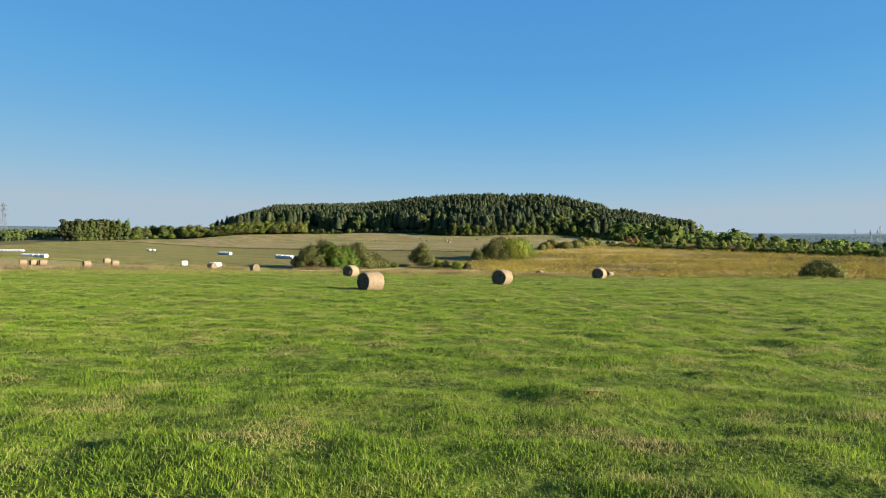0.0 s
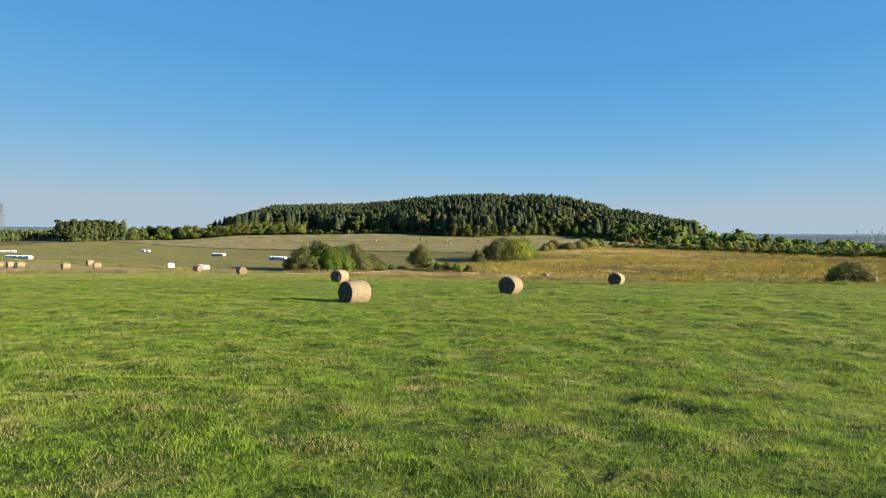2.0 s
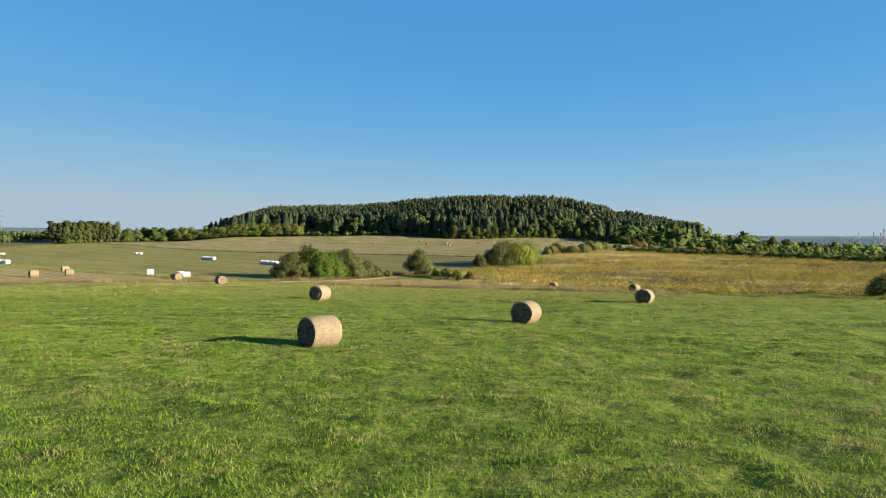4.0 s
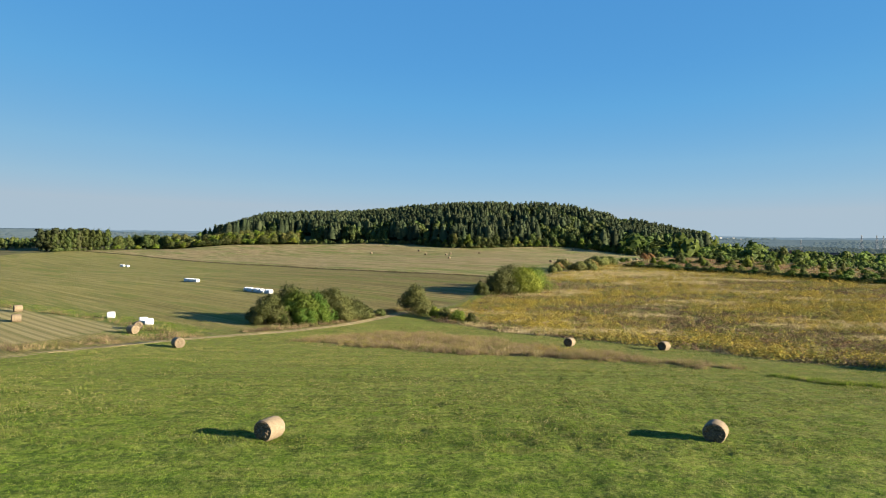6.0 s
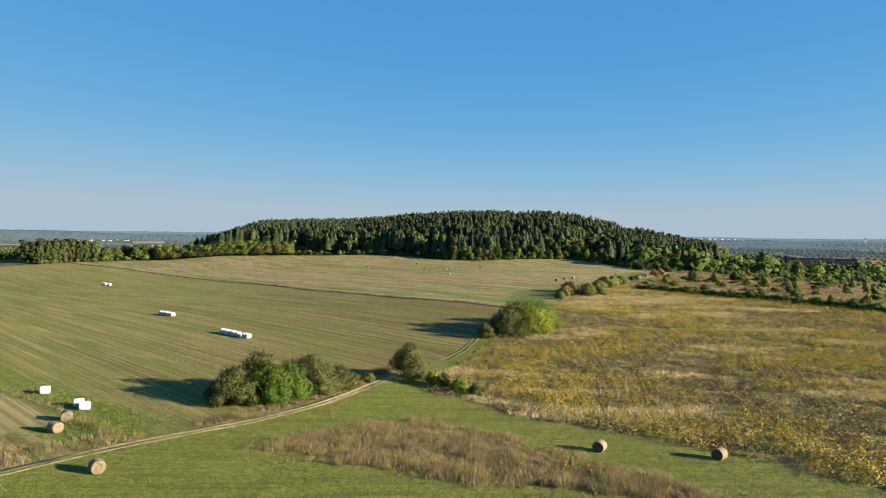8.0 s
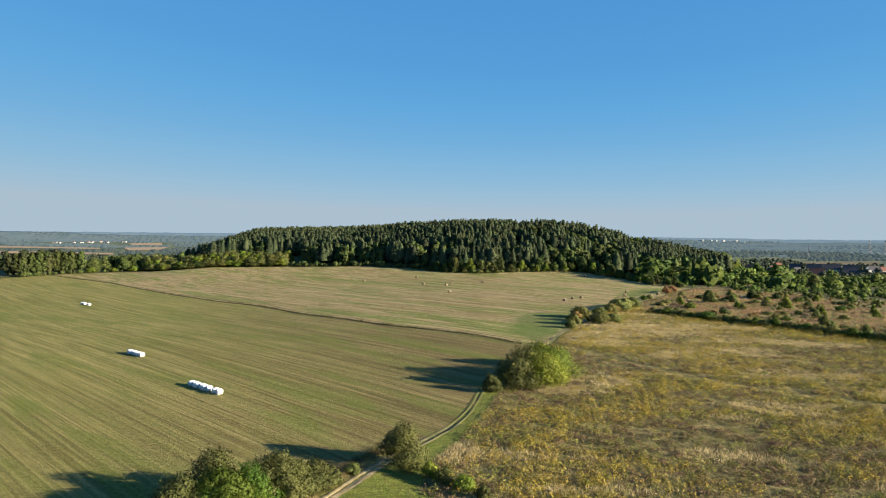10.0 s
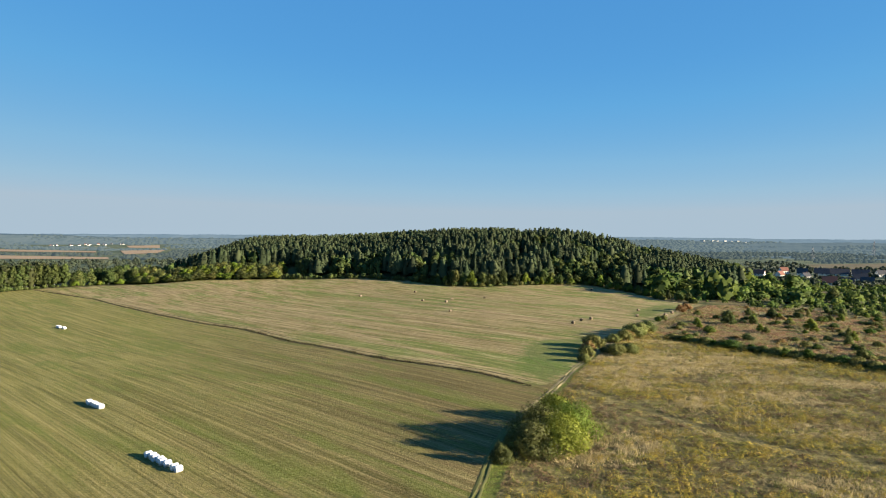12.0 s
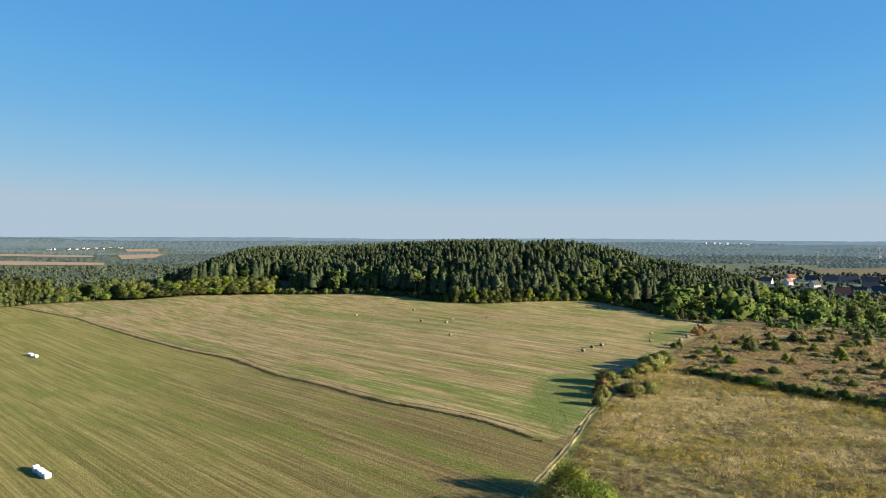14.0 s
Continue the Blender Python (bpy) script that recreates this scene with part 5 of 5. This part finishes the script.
HOMES = ((384, 921, -60, 11, 9, 4, 4, 1), (414, 909, -40, 13, 10, 3.5, 5, 1), (469, 951, 5, 11, 9, 5, 4.5, 1), (490, 942, -32, 13, 11, 2.8, 6, 0), (511, 932, -28, 18, 12, 2.8, 6.5, 0), (530, 924, -25, 22, 12, 2.8, 6.5, 0),
         (548, 908, -28, 20, 12, 2.8, 6.5, 0), (342, 640, -30, 11, 11, 3, 5, 1), (426, 745, -35, 11, 10, 2.8, 5.5, 0), (461, 766, -30, 12, 10, 2.8, 5.5, 0), (490, 822, -26, 15, 11, 2.8, 6, 0),
         (441, 849, 12, 9, 8, 3.5, 4, 0), (424, 877, 30, 9, 8, 4, 4, 1), (560, 860, 0, 14, 9, 4, 4.5, 1), (575, 905, 0, 16, 9, 4, 4.5, 0))


def clear_of_homes(x, y):
    """Open gardens on the near side of each house."""
    ok = np.ones(len(x), bool)
    for hx, hy, *_ in HOMES:
        ok &= ~((np.abs(x - hx * y / hy) < 10) & (y < hy + 8) & (y > hy - 60))
    return ok


wood("undergrowth", "low bushes closing the forest edge", WOODGREEN, [roundtree(110 + k, 170, 0.16, 0.62) for k in range(3)],
     np.concatenate([edge_spots(FOREST_EDGE[5:14], 2.2, 111, 1.8, 4.2, 3.0), edge_spots(FOREST_EDGE[1:6], 3.0, 112, 1.2, 2.6, 2.5)]), 113)
hx, hy, hr = scatter(85, 240, 230, 405, 4.2, 114)
heath = (inside(SCRUB, hx, hy) > 2) & (hr.random(len(hx)) < 0.75 * sstep(patchy(hx, hy, 26, 31), 0.35, 0.7))
wood("low_scrub", "low rust-brown scrub between the green shrubs", AUTUMN, [roundtree(116 + k, 60, 0.3, 0.85) for k in range(3)], np.column_stack([hx, hy, hr.uniform(0.5, 1.0, len(hx))])[heath], 115)
rx, ry, rr = scatter(125, 600, 350, 760, 5.6, 84)
right = (-inside(MOWN, rx, ry) > 4) & (ry > 470 - 0.62 * (rx - 60)) & (hill_part(rx, ry) < 2.5) & (rr.random(len(rx)) < 0.25 + 0.70 * sstep(patchy(rx, ry, 34, 4), 0.3, 0.7)) & clear_of_homes(rx, ry)
wood("valley_woodland", "green broad-leaved woodland in the valley", VALLEY, [roundtree(95 + k, 70, 0.27, 0.72, 0.0, 5) for k in range(4)],
     np.column_stack([rx, ry, rr.uniform(1.3, 3.6, len(rx)) * (1 + 1.3 * (rr.random(len(rx)) > 0.93)) * (1 + 0.9 * (1 - sstep(rx, 190, 270)) * sstep(ry, 415, 450))])[right], 85)
dx, dy, dr = scatter(-1300, 1300, 640, 1560, 19, 86)
dense = patchy(dx, dy, 420, 6)
left_odds = np.where(dy < 1330, 0.8, 0.5)
right_odds = np.clip(2.4 * dense - 0.4, 0.2, 0.95)
FAR_FIELDS = (((-1330, 1200), (-660, 1260), (-780, 1520), (-1480, 1690)), ((-1640, 1840), (-950, 1730), (-1110, 2060), (-1940, 2340)), ((-820, 1600), (-790, 1760), (-990, 2270), (-1105, 2110)),
              ((-1180, 2300), (-1080, 2330), (-1290, 2860), (-1420, 2750)), ((560, 960), (640, 930), (950, 1420), (690, 1320)))
open_land = np.max([inside(p, dx, dy) for p in FAR_FIELDS], axis=0) > -6
farwood = (dr.random(len(dx)) < np.where(dx < -200, left_odds, right_odds)) & (np.abs(dx) < 0.85 * dy + 60) & ~((np.abs(dx - 60) < 300) & (dy < 760)) & ~open_land & (np.hypot(dx, dy) < 1540)
farwood &= ~((np.abs(dx - 0.53 * dy) < 90) & (dy > 640) & (dy < 990))
vx, vy, vr = scatter(220, 820, 560, 1100, 13, 88)
village = clear_of_homes(vx, vy) & (vr.random(len(vx)) < 0.25 + 0.6 * patchy(vx, vy, 90, 12)) & (vx > 0.36 * vy)
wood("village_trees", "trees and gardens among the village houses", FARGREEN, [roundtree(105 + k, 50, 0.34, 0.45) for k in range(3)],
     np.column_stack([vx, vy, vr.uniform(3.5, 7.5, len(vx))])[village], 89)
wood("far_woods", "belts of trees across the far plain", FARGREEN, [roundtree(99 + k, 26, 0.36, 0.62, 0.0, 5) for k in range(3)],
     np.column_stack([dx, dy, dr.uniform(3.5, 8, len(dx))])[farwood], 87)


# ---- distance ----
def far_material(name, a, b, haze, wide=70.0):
    """Far land and woods; blue air haze is painted on as a glow."""
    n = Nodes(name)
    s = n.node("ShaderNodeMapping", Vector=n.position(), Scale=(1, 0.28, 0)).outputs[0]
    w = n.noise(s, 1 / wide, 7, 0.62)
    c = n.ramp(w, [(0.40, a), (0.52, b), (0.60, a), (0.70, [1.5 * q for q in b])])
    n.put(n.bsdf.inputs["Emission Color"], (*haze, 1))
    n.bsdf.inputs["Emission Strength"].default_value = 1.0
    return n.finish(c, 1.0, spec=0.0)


RISE = ((0.0, 0.25, 0.5, 0.75, 0.9, 1.0, 1.08), (0.0, 0.12, 0.34, 0.66, 0.88, 1.0, 0.5))


def ridge(name, label, radius, base, tops, start, material, seed):
    """A far range of wooded hills: a sheet that rises from the plain to a wavy crest. Returns its height over the plan."""
    def crest(deg):
        return tops(deg) + 3.5 * (patchy(deg, deg * 0, 4, seed) - 0.5) + 2.5 * (patchy(deg, deg * 0, 0.5, seed + 1) - 0.5)
    deg = np.linspace(-62, 62, 500)
    ang = np.radians(deg)
    rows = []
    for q, up in zip(*RISE):
        k = radius * (start(deg) + (1 - start(deg)) * q)
        rows.append(np.column_stack([k * np.sin(ang), k * np.cos(ang), base + (crest(deg) - base) * up]))
    i = np.arange(len(rows) * len(deg)).reshape(len(rows), -1)
    f = np.stack([i[:-1, :-1], i[:-1, 1:], i[1:, 1:], i[1:, :-1]], -1).reshape(-1, 4)
    tagged(new(name, mesh(name, np.concatenate(rows), f, material, True)), label, "hills", kind="structure")

    def at(x, y):
        d = np.degrees(np.arctan2(x, y))
        q = (np.hypot(x, y) / radius - start(d)) / (1 - start(d))
        return np.where(q < 0, -1e3, base + (crest(d) - base) * np.interp(q, *RISE)), q
    return at


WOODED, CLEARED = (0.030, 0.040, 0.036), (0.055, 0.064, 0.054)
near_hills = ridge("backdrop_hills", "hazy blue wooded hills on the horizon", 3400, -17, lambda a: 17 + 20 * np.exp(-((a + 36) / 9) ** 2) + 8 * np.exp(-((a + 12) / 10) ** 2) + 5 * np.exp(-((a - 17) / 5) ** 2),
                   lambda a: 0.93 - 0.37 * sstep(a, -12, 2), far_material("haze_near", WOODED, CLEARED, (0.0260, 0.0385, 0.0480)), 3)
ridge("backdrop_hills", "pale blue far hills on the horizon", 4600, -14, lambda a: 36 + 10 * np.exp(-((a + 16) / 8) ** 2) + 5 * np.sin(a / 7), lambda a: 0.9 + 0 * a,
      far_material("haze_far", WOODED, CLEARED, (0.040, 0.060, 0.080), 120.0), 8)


def far_belts(name, label, near, far, step, haze, seed):
    """Clumps of trees in broken belts on the far plain and hills, between two distances."""
    x, y, rng = scatter(-0.85 * far, 0.85 * far, 0.7 * near, far, step, seed)
    d, deg = np.hypot(x, y), np.degrees(np.arctan2(x, y))
    keep = (d > near) & (d < far) & (np.abs(deg) < 42) & (rng.random(len(x)) < sstep(patchy(0.5 * x, 1.2 * y, 330, seed + 2), 0.35, 0.60)) & (np.max([inside(p, x, y) for p in FAR_FIELDS], axis=0) < -15)
    keep &= np.hypot(x + 1600, y - 2730) > 190
    x, y = x[keep], y[keep]
    z, q = near_hills(x, y)
    ok = q < 1.0
    x, y, z = x[ok], y[ok], np.maximum(z[ok], height(x[ok], y[ok]))
    vs, fs, ws, base = [], [], [], 0
    for k in range(len(x)):
        r, h = rng.uniform(0.15, 0.36) * step, rng.uniform(3.0, 7.0)
        v, f, w = lathe(rng, [(-2, r), (0.5 * h, 0.95 * r), (0.85 * h, 0.65 * r), (h, 0.08 * r)], 6)
        vs.append(v * (1.5, 1.0, 1.0) + (x[k], y[k], z[k])), fs.append(f + base), ws.append(w * (0.6, 0.6, 1.0) + (0, 0, 0.35))
        base += len(v)
    # the belts' leaf material carries the same painted haze glow
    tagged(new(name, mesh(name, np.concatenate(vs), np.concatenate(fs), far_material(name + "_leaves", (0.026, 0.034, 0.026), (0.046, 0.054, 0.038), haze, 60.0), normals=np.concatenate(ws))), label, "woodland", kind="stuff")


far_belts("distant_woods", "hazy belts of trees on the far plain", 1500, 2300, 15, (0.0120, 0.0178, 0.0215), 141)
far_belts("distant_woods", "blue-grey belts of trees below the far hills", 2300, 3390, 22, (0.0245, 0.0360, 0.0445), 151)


# ---- far fields, village and power lines ----
def field_material(name, a, b):
    n = Nodes(name)
    c = n.ramp(n.noise(n.position(1, 4, 1), 0.02, 5, 0.6), [(0.35, a), (0.65, b)])
    return n.finish(c, 0.95, spec=0.1)


TAN = field_material("ploughed_field", (0.30, 0.215, 0.135), (0.40, 0.29, 0.185))
PALE = field_material("pale_stubble_field", (0.16, 0.15, 0.07), (0.26, 0.23, 0.11))
HEATH = field_material("brown_fallow", (0.10, 0.09, 0.05), (0.19, 0.15, 0.09))


def far_field(label, corners, material, lift):
    c = np.array(corners, float)
    n = 14
    u, v = np.meshgrid(np.linspace(0, 1, n), np.linspace(0, 1, n))
    p = ((1 - u) * (1 - v))[..., None] * c[0] + (u * (1 - v))[..., None] * c[1] + (u * v)[..., None] * c[2] + ((1 - u) * v)[..., None] * c[3]
    i = np.arange(n * n).reshape(n, n)
    f = np.stack([i[:-1, :-1], i[:-1, 1:], i[1:, 1:], i[1:, :-1]], -1).reshape(-1, 4)
    q = p.reshape(-1, 2)
    tagged(new("field", mesh("field", np.column_stack([q, height(q[:, 0], q[:, 1]) + lift]), f, material, True)), label, "field", kind="structure")


far_field("bare tan field on the far plain", ((-1330, 1340), (-725, 1385), (-790, 1500), (-1460, 1670)), TAN, 0.8)
far_field("bare tan field beyond the tree belt", ((-1620, 1990), (-1033, 1874), (-1124, 2031), (-1900, 2310)), TAN, 0.8)
far_field("small tan field beside the far wood", ((-862, 1708), (-845, 1860), (-1004, 2252), (-1085, 2100)), TAN, 0.8)
far_field("strip of tan field near the horizon", ((-1270, 2510), (-1159, 2537), (-1302, 2837), (-1400, 2736)), TAN, 0.8)
far_field("brown fallow land beyond the village", ((596, 1080), (670, 1040), (930, 1400), (700, 1304)), HEATH, 0.5)
far_field("pale mown strip beside the scrub", ((139, 386), (152, 368), (172, 358), (147, 404)), PALE, 0.15)


def plain_material(name, a, b, rough=0.8):
    n = Nodes(name)
    return n.finish(n.ramp(n.noise(n.local(1.0), 1.2, 4, 0.6), [(0.35, a), (0.65, b)]), rough)


PLASTER = plain_material("white_plaster", (0.66, 0.62, 0.55), (0.78, 0.75, 0.69))
DARK_ROOF = plain_material("dark_roof_tiles", (0.045, 0.046, 0.054), (0.075, 0.075, 0.083), 0.95)
RED_ROOF = plain_material("red_roof_tiles", (0.16, 0.065, 0.045), (0.22, 0.09, 0.06))
GLASS = plain_material("window_glass", (0.02, 0.025, 0.03), (0.04, 0.05, 0.06), 0.1)
STEEL = plain_material("galvanised_steel", (0.10, 0.115, 0.14), (0.14, 0.155, 0.18), 0.6)


def house(label, x, y, turn, length, width, wall, pitch, roof):
    ob = thing("house", label, "house", "village houses", at=Matrix.Translation((x, y, H(x, y) - 0.1)) @ Matrix.Rotation(radians(turn), 4, "Z"))
    top = wall + pitch
    bm = bmesh.new()
    l, w = length / 2, width / 2
    ring = [bm.verts.new(p) for p in ((-l, -w, 0), (l, -w, 0), (l, w, 0), (-l, w, 0))]
    eave = [bm.verts.new(p) for p in ((-l, -w, wall), (l, -w, wall), (l, w, wall), (-l, w, wall))]
    peak = [bm.verts.new((-l, 0, top)), bm.verts.new((l, 0, top))]
    bm.faces.new((ring[0], ring[1], eave[1], eave[0]))
    bm.faces.new((ring[2], ring[3], eave[3], eave[2]))
    bm.faces.new((ring[1], ring[2], eave[2], peak[1], eave[1]))
    bm.faces.new((ring[3], ring[0], eave[0], peak[0], eave[3]))
    part("wall", from_bm("wall", bm, PLASTER), ob)
    bm = bmesh.new()
    o, drop, th = 0.5, 0.5 * pitch / w, 0.22
    low = wall - drop
    prof = [(-w - 0.5, low), (0, top + 0.02), (w + 0.5, low), (w + 0.5, low + th), (0, top + th + 0.05), (-w - 0.5, low + th)]
    a = [bm.verts.new((-l - o, q, z)) for q, z in prof]
    b = [bm.verts.new((l + o, q, z)) for q, z in prof]
    for k in range(6):
        bm.faces.new((a[k], a[(k + 1) % 6], b[(k + 1) % 6], b[k]))
    bm.faces.new((a[0], a[5], a[4], a[1])), bm.faces.new((a[1], a[4], a[3], a[2]))
    bm.faces.new((b[1], b[4], b[5], b[0])), bm.faces.new((b[2], b[3], b[4], b[1]))
    bmesh.ops.recalc_face_normals(bm, faces=bm.faces)
    rf = part("roof", from_bm("roof", bm, roof), ob)
    bm = bmesh.new()
    bmesh.ops.create_cube(bm, size=1, matrix=Matrix.Translation((0.2 * l, 0.3, top + 0.2)) @ Matrix.Diagonal((0.7, 0.7, 1.8, 1)))
    part("chimney", from_bm("chimney", bm, RED_ROOF), rf)
    for k in range(3):
        bm = bmesh.new()
        bmesh.ops.create_cube(bm, size=1, matrix=Matrix.Translation((-l * 0.6 + k * l * 0.6, -w, wall * 0.55)) @ Matrix.Diagonal((1.3, 0.12, 1.3, 1)))
        part("window", from_bm("window", bm, GLASS), ob)
    bm = bmesh.new()
    bmesh.ops.create_cube(bm, size=1, matrix=Matrix.Translation((l, 0, wall + 0.25 * pitch)) @ Matrix.Diagonal((0.12, 1.2, 1.2, 1)))
    part("window", from_bm("window", bm, GLASS), ob)
    return ob


for x, y, turn, length, width, wall, pitch, red in HOMES:
    house("white gabled house with " + ("a red tiled roof" if red else "a dark roof") + " in the village", x, y, turn, length, width, wall, pitch, RED_ROOF if red else DARK_ROOF)
for k in range(16):
    house("small white house far across the plain", -1640 + 9 * k + 30 * math.sin(3 * k), 2600 + 18 * k + 30 * math.sin(5 * k), 20 * math.sin(9 * k), 9, 7, 3.2, 2.6, DARK_ROOF if k % 4 else RED_ROOF)


def tower_block(x, y, w, h):
    """A pale block of flats on the far hills."""
    z = float(near_hills(np.array([float(x)]), np.array([float(y)]))[0][0])
    ob = thing("tower_block", "pale block of flats on the hazy horizon", "building", "distant town", at=Matrix.Translation((x, y, max(z, H(x, y)) - 1)))
    for name, size, up in (("wall", (w, 12, h), h / 2), ("roof", (w + 1, 13, 1.2), h + 0.6)):
        bm = bmesh.new()
        bmesh.ops.create_cube(bm, size=1, matrix=Matrix.Translation((0, 0, up)) @ Matrix.Diagonal((*size, 1)))
        part(name, from_bm(name, bm, PLASTER), ob)


for k in range(11):
    tower_block(1225 + 17 * k + 9 * math.sin(4 * k), 3090 - 8 * k, 5.5 + 4 * (k % 3 == 0), 6 + 2.5 * math.sin(2.3 * k))


def pylon(x, y, h, turn):
    ob = thing("transmission_tower", "grey steel lattice power line tower", "pylon", "power line towers", at=Matrix.Translation((x, y, H(x, y))) @ Matrix.Rotation(radians(turn), 4, "Z"))
    w, r = 0.085 * h, 0.0048 * h

    def at(sx, sy, u):
        k = w * (1 - u) ** 1.3 + 0.012 * h
        return (sx * k, sy * k, u * h)
    for sx in (-1, 1):
        for sy in (-1, 1):
            v, f = tubes([[(*at(sx, sy, u), r) for u in (0, 0.3, 0.6, 1.0)]], 4)
            part("leg", mesh("leg", v, f, STEEL), ob)
    lines = []
    for k in range(8):
        a, b = k / 8, (k + 1) / 8
        for s in (-1, 1):
            lines += [[(*at(-1, s, a), 0.5 * r), (*at(1, s, b), 0.5 * r)], [(*at(1, s, a), 0.5 * r), (*at(-1, s, b), 0.5 * r)],
                      [(*at(s, -1, a), 0.5 * r), (*at(s, 1, b), 0.5 * r)]]
    v, f = tubes(lines, 3)
    part("bracing", mesh("bracing", v, f, STEEL), ob)
    for u, reach in ((0.70, 0.13), (0.83, 0.10), (0.93, 0.08)):
        q = 0.012 * h
        v, f = tubes([[(-reach * h, 0, u * h, r), (reach * h, 0, u * h, r)], [(-reach * h, 0, u * h, 0.6 * r), (0, q, (u + 0.045) * h, 0.6 * r), (reach * h, 0, u * h, 0.6 * r)]], 4)
        part("crossarm", mesh("crossarm", v, f, STEEL), ob)


for x, y, h, turn in ((-846, 1160, 78, 12), (1170, 1790, 46, 20), (1220, 1800, 46, 20), (1330, 1930, 46, 20), (1270, 1830, 56, 20), (920, 1650, 32, 20)):
    pylon(x, y, h, turn)
